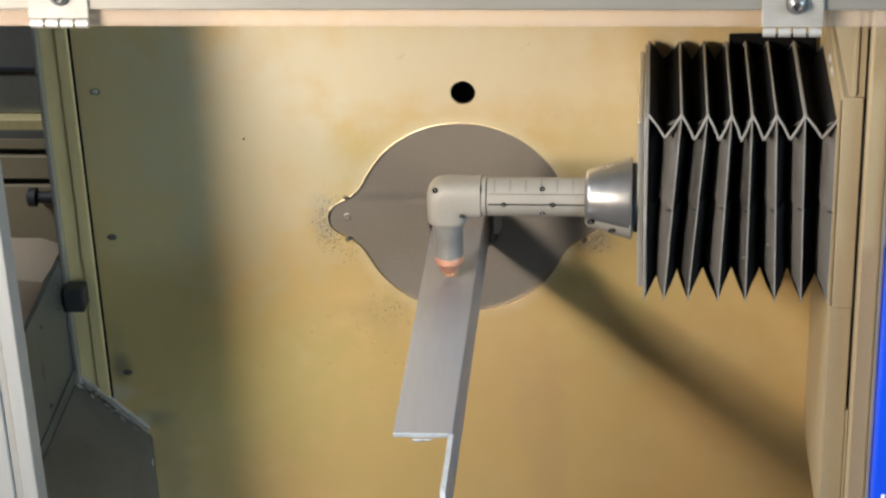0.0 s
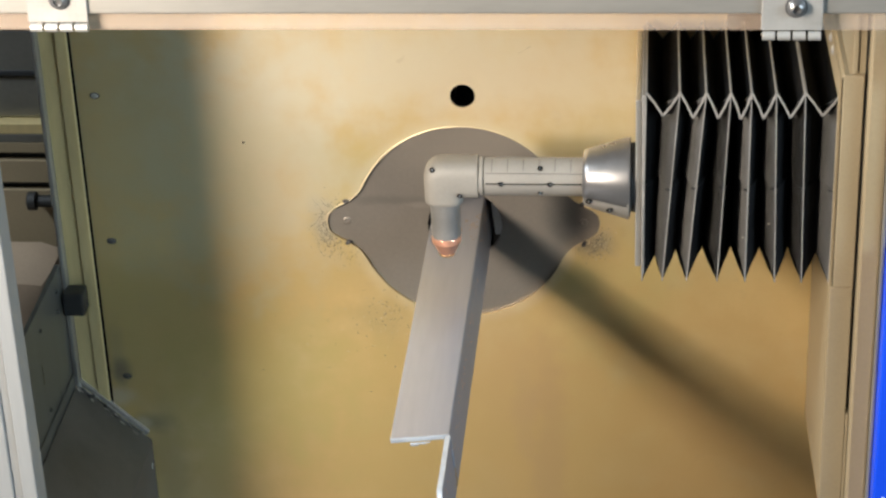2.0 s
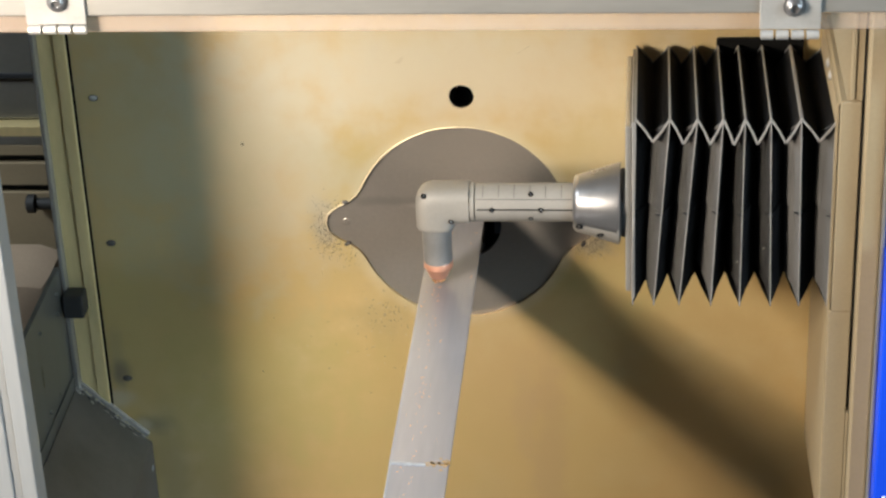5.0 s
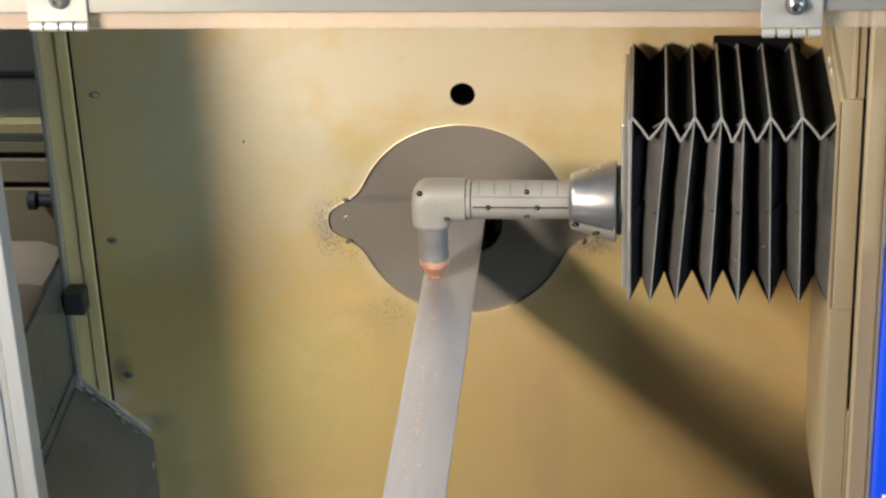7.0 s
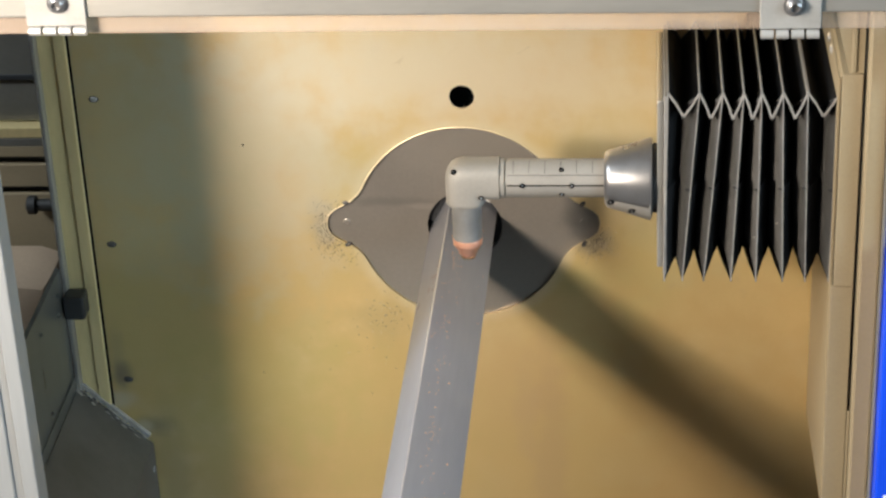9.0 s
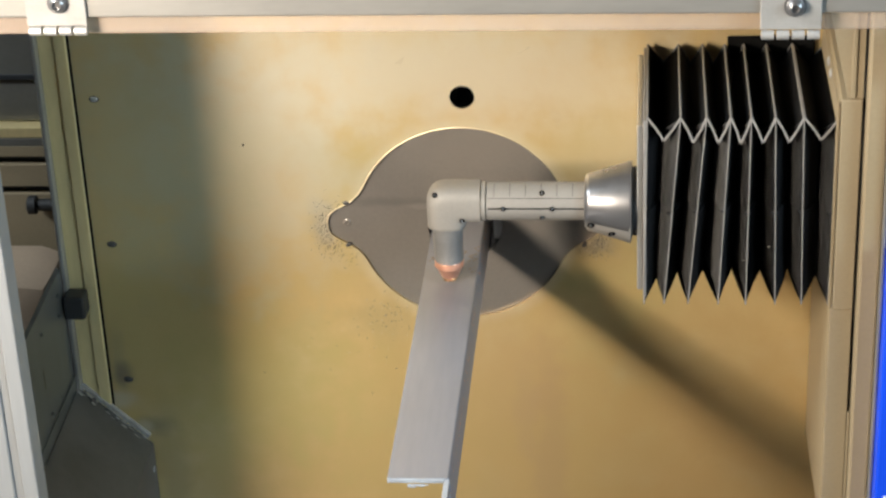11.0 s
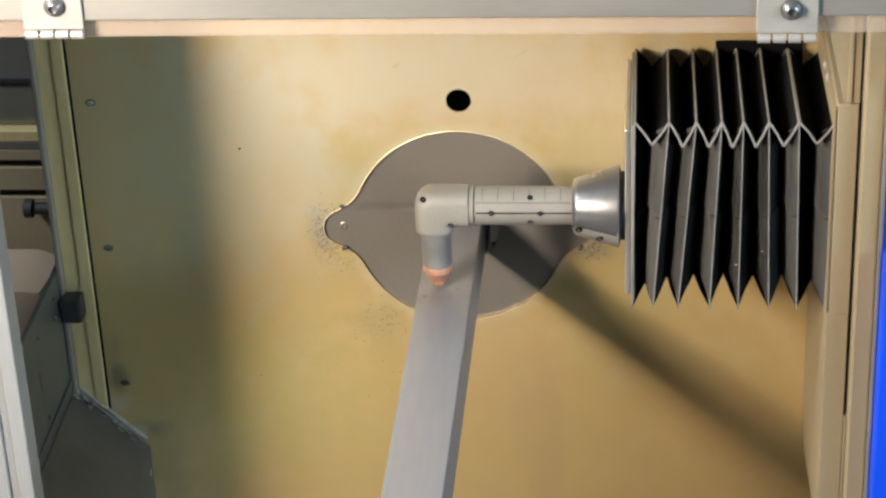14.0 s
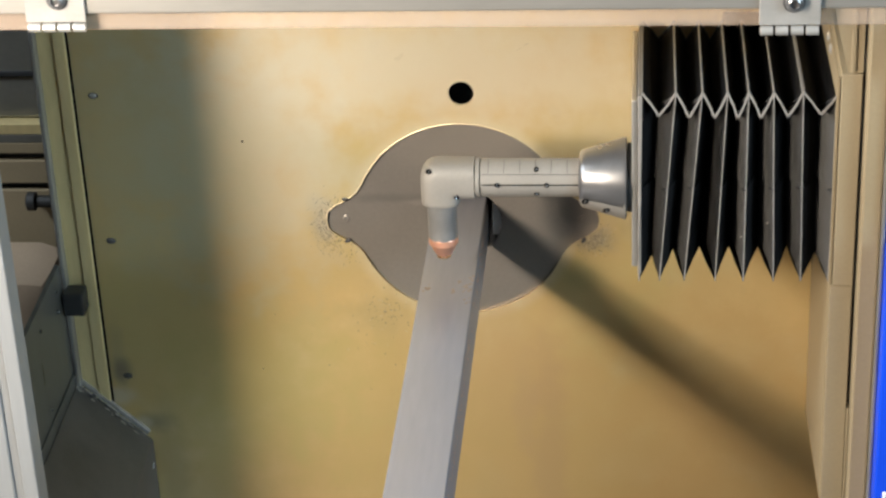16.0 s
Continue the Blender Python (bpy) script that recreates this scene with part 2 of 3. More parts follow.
def lathe(bm, profile, m, n=40, close=True, index=0):
    """Turns (radius, height) pairs about the local z axis, then places them by m."""
    rings = []
    for r, h in profile:
        rings.append([bm.verts.new(m @ Vector((r * math.cos(2 * math.pi * i / n), r * math.sin(2 * math.pi * i / n), h))) for i in range(n)])
    for a, b in zip(rings, rings[1:]):
        for i in range(n):
            f = bm.faces.new((a[i], a[(i + 1) % n], b[(i + 1) % n], b[i]))
            f.material_index = index
    if close:
        for ring in (rings[0], rings[-1]):
            bm.faces.new(ring).material_index = index


def thing(name, label, category, group="", kind=""):
    return tagged(new(name), label, category, group, kind)


def solid(name, mat, label, category, build, kind="", group="", smooth=False):
    bm = bmesh.new()
    build(bm)
    return tagged(part(name, bm, mat, smooth=smooth), label, category, group, kind)


ALONG_X = pose(0, 0, 0, 0, 90, 0)      # local z to world +x
FACING = pose(0, 0, 0, 90, 0, 0)       # local z to world -y


def screw(parent, m, r=0.004, mat=None, name="screw", deep=False):
    bm = bmesh.new()
    if deep:
        lathe(bm, [(r, 0.0012), (r * 0.9, 0.0016), (r * 0.75, 0.0016), (r * 0.6, 0.0002)], m, 14)
    else:
        lathe(bm, [(r, -0.001), (r, 0.0012), (r * 0.8, 0.0024), (r * 0.45, 0.0028), (r * 0.4, 0.0016)], m, 16)
    return part(name, bm, mat or STEEL_CUT, parent, smooth=True)


# ---- back wall with its cut-out ----
def cut_radius(a):
    """The cut-out's radius at the angle a: a circle with a pointed lobe at either side."""
    a = abs((math.degrees(a) + 90) % 180 - 90)
    knots = [(0, 0.1635), (4, 0.1615), (7, 0.1545), (10, 0.1445), (13, 0.1365), (17, 0.1305), (22, 0.1278), (30, 0.1272), (90, 0.1272)]
    for (a0, r0), (a1, r1) in zip(knots, knots[1:]):
        if a <= a1:
            return r0 + (r1 - r0) * (a - a0) / (a1 - a0)
    return 0.1272


def outline(n=180, grow=0.0):
    pts = []
    for i in range(n):
        a = 2 * math.pi * i / n
        r = cut_radius(a) + grow
        pts.append((r * math.cos(a), r * math.sin(a)))
    return pts


def sheet(bm, loops, y0, y1):
    """A plate between y0 and y1 with the first loop as its border and the rest as holes."""
    edges = []
    for loop in loops:
        vs = [bm.verts.new((x, y0, z)) for x, z in loop]
        edges += [bm.edges.new((a, b)) for a, b in zip(vs, vs[1:] + vs[:1])]
    g = bmesh.ops.triangle_fill(bm, edges=edges, use_beauty=True)
    faces = [f for f in g["geom"] if isinstance(f, bmesh.types.BMFace)]
    r = bmesh.ops.extrude_face_region(bm, geom=faces)
    for v in r["geom"]:
        if isinstance(v, bmesh.types.BMVert):
            v.co.y = y1


def ring(cx, cz, r, n=40):
    return [(cx + r * math.cos(2 * math.pi * i / n), cz + r * math.sin(2 * math.pi * i / n)) for i in range(n)]


def build_back(bm):
    sheet(bm, [[(-0.459, -0.62), (0.62, -0.62), (0.62, 0.56), (-0.459, 0.56)], outline(), ring(0.0045, 0.1668, 0.0146)], 0.0, 0.003)


wall_back = solid("wall_back", ZINC, "yellow zinc-plated sheet metal back wall with stains and painted-in shade", "wall", build_back, "structure")


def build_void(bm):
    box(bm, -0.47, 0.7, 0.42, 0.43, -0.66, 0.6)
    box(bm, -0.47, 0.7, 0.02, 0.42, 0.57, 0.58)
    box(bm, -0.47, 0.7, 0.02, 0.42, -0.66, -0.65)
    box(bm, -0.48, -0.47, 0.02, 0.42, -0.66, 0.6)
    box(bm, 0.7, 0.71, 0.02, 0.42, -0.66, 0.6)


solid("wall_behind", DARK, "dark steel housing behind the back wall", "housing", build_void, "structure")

face_plate = thing("face_plate", "round grey steel face plate with two pointed lobes", "plate")
bm = bmesh.new()
sheet(bm, [outline(180, 0.006), ring(0.002, -0.004, 0.0445, 56)], 0.0045, 0.010)
part("disc", bm, PLATE, face_plate)
for sx in (-0.1402, 0.1440):
    bm = bmesh.new()
    lathe(bm, [(0.0052, -0.001), (0.0052, 0.0004), (0.0046, 0.0009), (0.0022, 0.0010), (0.0016, 0.0003)], pose(sx, 0.0045, 0.0) @ FACING, 24)
    part("rivet", bm, PLATE, face_plate, smooth=True)

def build_rim(bm):
    n = 360
    a_, b_ = [], []
    for i in range(n):
        a = 2 * math.pi * i / n
        r = cut_radius(a)
        w = 0.0009 + 0.0012 * max(0, math.cos(a - 2.25)) + 0.0006 * noise.noise((math.cos(a) * 6, math.sin(a) * 6, 0))
        a_.append(bm.verts.new(((r + 0.0002) * math.cos(a), -0.0006, (r + 0.0002) * math.sin(a))))
        b_.append(bm.verts.new(((r + w) * math.cos(a), 0.0001, (r + w) * math.sin(a))))
    for i in range(n):
        bm.faces.new((a_[i], a_[(i + 1) % n], b_[(i + 1) % n], b_[i]))


solid("worn_rim", RIM, "pale worn rim around the cut-out", "trim", build_rim, "structure")


def build_spatter(bm):
    spots = [(-0.160, -0.006, 0.009, 0.016, 260), (0.156, -0.024, 0.010, 0.009, 160), (-0.095, -0.125, 0.016, 0.012, 60), (-0.13, -0.15, 0.05, 0.04, 30), (-0.15, -0.03, 0.012, 0.012, 90)]
    for cx, cz, sx, sz, k in spots:
        done = 0
        while done < k:
            x, z = random.gauss(cx, sx), random.gauss(cz, sz)
            if math.hypot(x, z) < cut_radius(math.atan2(z, x)) + 0.002:
                continue
            done += 1
            r = random.choice((0.0003, 0.0004, 0.0005, 0.0008))
            lathe(bm, [(r, -0.0001), (r * 0.7, 0.0005)], pose(x, 0, z) @ FACING @ pose(0, 0, 0, 0, 0, random.random() * 90), 5)


tagged(solid("spatter", GUARD, "dark cutting spatter specks on the wall", "spatter", build_spatter), kind="stuff")
tagged(solid("spatter_pale", RIM, "pale cutting spatter specks on the wall", "spatter", build_spatter), kind="stuff")

for k, (x, z) in enumerate(((-0.1395, 0.0290), (-0.1395, -0.0275), (0.1430, 0.0270), (0.1445, -0.0265))):
    t_ = thing("tack_weld", "small dark tack mark at the edge of the cut-out", "tack weld", "tack welds round the plate")
    bm = bmesh.new()
    lathe(bm, [(0.0034, -0.0008), (0.0030, 0.0010), (0.0014, 0.0018)], FACING @ pose(0, 0, 0, 0, 0, 20 * k) @ Matrix.Diagonal((1.35, 0.8, 1, 1)), 10)
    part("bead", bm, GUARD, t_, smooth=True)
    t_.matrix_basis = pose(x, 0.0, z)


def build_scratches(bm):
    for x, z, l, a in ((-0.066, 0.2135, 0.013, 38), (-0.064, 0.2120, 0.009, 44), (0.079, 0.226, 0.014, 35), (0.073, 0.2225, 0.008, 30), (0.19, 0.05, 0.01, 60)):
        box(bm, -l / 2, l / 2, -0.0003, 0.0002, -0.0004, 0.0004, 0, pose(x, 0, z, 0, -a, 0))


tagged(solid("scratches", RIM, "pale scratches in the back wall", "scratch", build_scratches), kind="stuff")
speck = thing("drill_hole", "tiny dark drill hole in the back wall", "hole")
bm = bmesh.new()
lathe(bm, [(0.0016, -0.0004), (0.0014, 0.0002)], FACING, 12)
part("rim", bm, HOLE, speck)
speck.matrix_basis = pose(-0.2575, 0.0, 0.1056)

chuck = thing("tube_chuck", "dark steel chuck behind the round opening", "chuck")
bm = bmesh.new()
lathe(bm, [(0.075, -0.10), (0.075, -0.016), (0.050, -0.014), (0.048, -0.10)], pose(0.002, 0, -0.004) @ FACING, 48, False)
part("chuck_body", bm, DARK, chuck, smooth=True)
for a in (0, 90, 180, 270):
    bm = bmesh.new()
    box(bm, 0.0335, 0.06, 0.0112, 0.07, -0.021, 0.021, 0.001, pose(0.002, 0, -0.004, 0, a, 0))
    part("jaw", bm, LIT_JAW if a == 0 else DARK, chuck, "chuck jaw coloured pale to look lit" if a == 0 else "")

# ---- left side: corner strip, side sheet, chute, stop block, front post ----
corner_strip = solid("corner_strip", ZINC_PALE, "folded yellow-green galvanised corner strip", "trim", lambda bm: box(bm, -0.4885, -0.4545, -0.004, 0.003, -0.62, 0.56, 0.0012), "structure")
bm = bmesh.new()
box(bm, -0.4690, -0.4548, -0.0065, -0.0041, -0.62, 0.56, 0.001)
part("flange", bm, ZINC_PALE, corner_strip)
bm = bmesh.new()
box(bm, -0.4940, -0.4886, -0.016, 0.002, -0.62, 0.56, 0.001)
part("lip", bm, ALU_RAIL, corner_strip)
bm = bmesh.new()
box(bm, -0.4544, -0.4516, -0.0022, -0.0004, -0.62, 0.56)
part("joint", bm, HOLE, corner_strip, "dark joint beside the wall")

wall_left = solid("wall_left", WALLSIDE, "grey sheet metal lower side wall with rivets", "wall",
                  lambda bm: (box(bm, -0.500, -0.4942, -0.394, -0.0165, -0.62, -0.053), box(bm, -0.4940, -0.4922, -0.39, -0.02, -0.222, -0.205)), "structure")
for y, z in ((-0.045, -0.075), (-0.05, -0.10), (-0.13, -0.08), (-0.13, -0.19)):
    screw(wall_left, pose(-0.4942, y, z, 0, 90, 0), 0.0028, WALLSIDE, "rivet")

chute = thing("chute_guard", "dusty dark grey sloping steel chute plate", "guard")
bm = bmesh.new()
pl = [(-0.4935, -0.2265), (-0.4055, -0.3105), (-0.4055, -0.62), (-0.4935, -0.62)]
lo = [bm.verts.new((x, -0.0075, z)) for x, z in pl]
hi = [bm.verts.new((x, -0.39, z)) for x, z in pl]
bm.faces.new(lo)
bm.faces.new(hi[::-1])
for i in range(4):
    bm.faces.new((lo[i], lo[(i + 1) % 4], hi[(i + 1) % 4], hi[i]))
bmesh.ops.bevel(bm, geom=[e for e in bm.edges], offset=0.0012, segments=2, affect="EDGES")
part("chute_plate", bm, GUARD, chute)
bm = bmesh.new()
slope = math.atan2(-0.084, 0.088)
box(bm, 0.0, 0.112, -0.006, 0.0, 0.0, 0.006, 0.001, pose(-0.4935, -0.002, -0.2265, 0, -math.degrees(slope), 0))
part("seam_strip", bm, DUST, chute, "pale dusty seam along the wall")
for k in range(60):
    f = random.random() ** 1.6
    u = f * 0.112
    x, z = -0.4935 + u * math.cos(slope), -0.2265 + u * math.sin(slope)
    bm = bmesh.new()
    w, l = 0.0004 + 0.0010 * random.random(), 0.001 + 0.0035 * random.random()
    box(bm, -l, l, -w, w, -0.0002, 0.0005, 0.0002, pose(x + 0.0012, -0.0095 - abs(random.gauss(0, 0.006)), z + 0.0012, 0, -math.degrees(slope), random.gauss(0, 20)))
    part("dust_crumb", bm, DUST if random.random() < 0.8 else DARK, chute)
screw(chute, pose(-0.4075, -0.022, -0.3415, 0, 90, 0), 0.005, STEEL_CUT)

block = thing("stop_block", "small black rubber stop block", "stop block")
bm = bmesh.new()
box(bm, -0.4915, -0.4655, -0.034, -0.0068, -0.116, -0.085, 0.003)
part("block", bm, BLACK, block)

for z in (0.1659, -0.0281, -0.2208):
    s = thing("wall_screw", "small oval steel screw head in the back wall", "screw", "back wall screws")
    s.matrix_basis = pose(-0.4302, 0.0, z)
    oval = FACING @ Matrix.Diagonal((0.86, 0.60, 1, 1))
    bm = bmesh.new()
    lathe(bm, [(0.0072, -0.0005), (0.0070, 0.0005), (0.0058, 0.0006)], oval, 20)
    part("washer", bm, GUARD, s, "dark grimy washer", True)
    bm = bmesh.new()
    lathe(bm, [(0.0052, 0.0004), (0.0050, 0.0018), (0.0040, 0.0025), (0.0012, 0.0027)], oval, 20)
    part("head", bm, HINGE if z > 0.1 else GUARD, s, smooth=True)

post = thing("front_post", "white-grey aluminium profile post of the front opening", "post")
bm = bmesh.new()
box(bm, -0.500, -0.4525, -0.430, -0.395, -0.62, 0.445, 0.002)
part("profile", bm, POST, post)
bm = bmesh.new()
box(bm, -0.4525, -0.4435, -0.4255, -0.395, -0.62, 0.445, 0.001)
part("groove_strip", bm, POST, post)
bm = bmesh.new()
box(bm, -0.4435, -0.4275, -0.428, -0.395, -0.62, 0.445, 0.0015)
part("lip", bm, POST, post)
# unseen panel, added to keep lamp light off the cell's left side
solid("blocker_front_left", CREAM, "unseen cream panel that blocks light beside the opening", "wall", lambda bm: box(bm, -1.60, -0.501, -0.42, -0.40, -1.1, 1.6), "structure")

# things seen through the side opening
housing = thing("side_housing", "dark machine housing beyond the side opening", "housing")
bm = bmesh.new()
box(bm, -0.95, -0.50, 0.24, 0.30, 0.024, 0.62, 0.004)
part("cover", bm, SIDE, housing)
bm = bmesh.new()
box(bm, -0.95, -0.50, 0.236, 0.240, 0.085, 0.092, 0.001)
part("rib", bm, DARK, housing)
rack = thing("side_rack", "pale horizontal steel bars beyond the side opening", "rack")
for z0, z1, mt in ((0.009, 0.0235, ZINC_PALE), (-0.003, 0.0085, SIDE), (-0.0185, -0.0035, CREAM), (-0.029, -0.019, DARK), (-0.062, -0.0295, CREAM), (-0.072, -0.0625, DARK), (-0.62, -0.0725, CREAM)):
    bm = bmesh.new()
    box(bm, -0.95, -0.50, 0.222 + (0.01 if mt is DARK else 0.0), 0.26, z0, z1, 0.001)
    part("bar", bm, mt, rack)
hood = thing("side_hood", "large beige rounded hood beyond the side opening", "hood")
bm = bmesh.new()
box(bm, -0.90, -0.530, 0.06, 0.200, -0.62, -0.118, 0.045)
part("shell", bm, WARMWHITE, hood, smooth=True)
knob = thing("clamp_knob", "small black round clamp knob beyond the side opening", "knob")
bm = bmesh.new()
lathe(bm, [(0.009, 0), (0.0125, 0.002), (0.0125, 0.012), (0.008, 0.013), (0.008, 0.05)], pose(-0.592, 0.205, -0.0800) @ ALONG_X, 24)
part("grip", bm, BLACK, knob, smooth=True)

# ---- top rail with hinges ----
rail = thing("top_rail", "brushed aluminium profile rail above the opening", "rail")
bm = bmesh.new()
box(bm, -0.62, 0.62, -0.43, -0.40, 0.4475, 0.49, 0.002)
part("profile", bm, ALU_RAIL, rail)
CLEAR = bpy.data.materials.new("clear_acrylic")
CLEAR.use_nodes = True
nt = CLEAR.node_tree
b = nt.nodes["Principled BSDF"]
b.inputs["Base Color"].default_value = (0.44, 0.36, 0.30, 1)
b.inputs["Roughness"].default_value = 0.35
tr = nt.nodes.new("ShaderNodeBsdfTransparent")
mx = nt.nodes.new("ShaderNodeMixShader")
mx.inputs[0].default_value = 0.36
nt.links.new(tr.outputs[0], mx.inputs[1])
nt.links.new(b.outputs[0], mx.inputs[2])
nt.links.new(mx.outputs[0], nt.nodes["Material Output"].inputs[0])
bm = bmesh.new()
box(bm, -0.62, 0.62, -0.418, -0.412, 0.4262, 0.4475, 0.001)
part("pane_edge", bm, CLEAR, rail, "clear acrylic pane edge")


def hinge(x, z, wide):
    h = thing("hinge", "bright zinc-plated hinge leaf with knuckles on the rail", "hinge", "hinges on the top rail")
    h.matrix_basis = pose(x, -0.431, z)
    bm = bmesh.new()
    box(bm, -wide / 2, wide / 2, -0.003, -0.0005, -0.012, 0.06, 0.0008)
    leaf = part("leaf", bm, HINGE, h)
    n = 4
    for i in range(n):
        bm = bmesh.new()
        w = wide / n
        lathe(bm, [(0.0025, 0.0), (0.0045, 0.0005), (0.0045, w * 0.84), (0.0025, w * 0.85)], pose(-wide / 2 + i * w + w * 0.07, -0.002, -0.0175) @ ALONG_X, 14)
        part("knuckle", bm, HINGE, leaf, smooth=True)
    bm = bmesh.new()
    lathe(bm, [(0.0105, -0.001), (0.0105, 0.0012), (0.0085, 0.0016), (0.0085, 0.004), (0.0065, 0.0075), (0.004, 0.0085), (0.0035, 0.005)], pose(0.0035, -0.003, 0.0115) @ FACING, 24)
    part("bolt", bm, ALU, leaf, smooth=True)


hinge(0.3512, 0.445, 0.056)
hinge(-0.339, 0.453, 0.058)

# ---- right side: fixed column, blue cover ----
column = thing("machine_column", "cream painted metal column cover beside a dark gap", "column")
bm = bmesh.new()
box(bm, 0.4425, 0.4640, -0.268, 0.0, -0.62, 0.55, 0.003)
part("cover", bm, CREAM, column)
bm = bmesh.new()
box(bm, 0.4640, 0.4680, -0.275, 0.0, -0.62, 0.55, 0.0012)
part("edge_trim", bm, ALU_RAIL, column, "pale edge trim")
bm = bmesh.new()
box(bm, 0.4396, 0.4425, -0.240, 0.0, -0.62, 0.55)
part("gap_back", bm, BLACK, column)
bm = bmesh.new()
box(bm, 0.4396, 0.4418, -0.255, -0.2402, -0.62, -0.100, 0.0005)
part("gap_strip", bm, CREAM, column)
panel = thing("blue_cover", "saturated blue painted machine cover with white print", "cover")
bm = bmesh.new()
box(bm, 0.4685, 0.60, -0.30, -0.02, -0.62, 0.12, 0.003)
part("cover", bm, BLUE, panel)
bm = bmesh.new()
for i in range(3):
    box(bm, 0.478 + i * 0.006, 0.482 + i * 0.006, -0.3012, -0.300, -0.188, -0.178)
part("print", bm, WHITE, panel, "white print bars")
tag = thing("white_tag", "white label plate with grey print at the column", "label")
bm = bmesh.new()
box(bm, 0.4725, 0.52, -0.30, -0.298, 0.318, 0.365, 0.0008)
part("plate", bm, WHITE, tag)
bm = bmesh.new()
for i in range(3):
    box(bm, 0.476, 0.515, -0.3008, -0.300, 0.327 + i * 0.011, 0.331 + i * 0.011)
part("print", bm, SIDE, tag, "grey print bars")

# ---- machine bed and hall around ----
solid("floor_bed", DARK, "dark steel machine bed", "floor", lambda bm: box(bm, -0.9, 0.7, -0.7, 0.3, -0.68, -0.66), "structure")


def build_hall(bm):
    box(bm, -6.6, 5.0, 3.0, 3.2, -1.1, 4.2)
    box(bm, 5.0, 5.2, -8.2, 3.2, -1.1, 4.2)
    box(bm, -6.8, -6.6, -8.2, 3.2, -1.1, 4.2)
    box(bm, -6.6, 5.0, -8.4, -8.2, -1.1, 4.2)


solid("wall_hall", HALL, "plain plastered hall walls", "wall", build_hall, "structure")
solid("floor_hall", CONCRETE, "grey concrete hall floor", "floor", lambda bm: box(bm, -6.8, 5.2, -8.4, 3.2, -1.2, -1.1), "structure")
solid("ceiling", HALL, "plain hall ceiling", "ceiling", lambda bm: box(bm, -6.8, 5.2, -8.4, 3.2, 4.2, 4.3), "structure")

# ---- the angle bar ----
bar = thing("angle_bar", "grey mill-finish steel angle bar fed through the plate", "steel bar")
T_ = 0.0045
ridge_ = [(0.030 - 0.0022 * (1 - math.sin(a)), 0.030 - 0.0022 * (1 - math.cos(a))) for a in (0.0, math.pi / 8, math.pi / 4, 3 * math.pi / 8, math.pi / 2)]
section = [(-0.030, 0.030)] + ridge_ + [(0.030, -0.030), (0.030 - T_, -0.030), (0.030 - T_, 0.030 - T_), (-0.030, 0.030 - T_)]
bm = bmesh.new()
ends = [[bm.verts.new((x, y, z)) for x, z in section] for y in (-0.5105, 0.40)]
bm.faces.new(ends[0])
bm.faces.new(ends[1][::-1])
for k in range(len(section)):
    bm.faces.new((ends[0][k], ends[0][(k + 1) % len(section)], ends[1][(k + 1) % len(section)], ends[1][k]))
bar_body = part("bar_body", bm, STEEL, bar, smooth=True)


def tab_outline(inset=0.0, r=0.011):
    """The tab's free end in y and z, its two corners rounded."""
    y0, z0, z1 = -0.6140 + inset, -0.0300 + inset, 0.0288 - inset
    pts = [(-0.5107, z0)]
    for cz, a0 in ((z0 + r, 270), (z1 - r, 180)):
        for k in range(7):
            a = math.radians(a0 - 15 * k)
            pts.append((y0 + r + r * math.cos(a), cz + r * math.sin(a)))
    pts.append((-0.5107, z1))
    return pts


def plate_of(bm, pts, x0, x1):
    lo, hi = ([bm.verts.new((x, y, z)) for y, z in pts] for x in (x0, x1))
    bm.faces.new(lo)
    bm.faces.new(hi[::-1])
    for k in range(len(pts)):
        j = (k + 1) % len(pts)
        bm.faces.new((lo[k], lo[j], hi[j], hi[k]))


bm = bmesh.new()
plate_of(bm, tab_outline(0.0008), 0.030 - T_, 0.0300)
end_tab = part("end_tab", bm, STEEL, bar)
bm = bmesh.new()
outer, inner = tab_outline(0.0), tab_outline(0.0013, 0.0104)
for k in range(1, len(outer) - 1):
    ring4 = [outer[k], outer[k + 1], inner[k + 1], inner[k]]
    plate_of(bm, ring4, 0.030 - T_ - 0.0003, 0.0303)
part("tab_edge", bm, BURR, end_tab, "bright cut rim of the tab")
# sparkles reflected in the steel, painted on as small orange dots
SPARKLE = material("orange_sparkle", (0.85, 0.40, 0.14), 0.4, 0.2, 0.3, 200, 0.1, 500)
for k in range(135):
    bm = bmesh.new()
    r = random.choice((0.0004, 0.0005, 0.0006, 0.0008))
    y = 0.07 - 0.66 * random.random() ** 1.5
    z = 0.012 + random.gauss(0, 0.0055) - 0.010 * max(0, -0.35 - y)
    if random.random() < 0.12:
        z = random.uniform(-0.025, 0.025)
    lathe(bm, [(r, -0.0003), (r, 0.0001), (r * 0.5, 0.0004)], pose(0.0300, y, min(0.025, z), 0, 90, 0), 6)
    part("sparkle", bm, SPARKLE, bar_body)
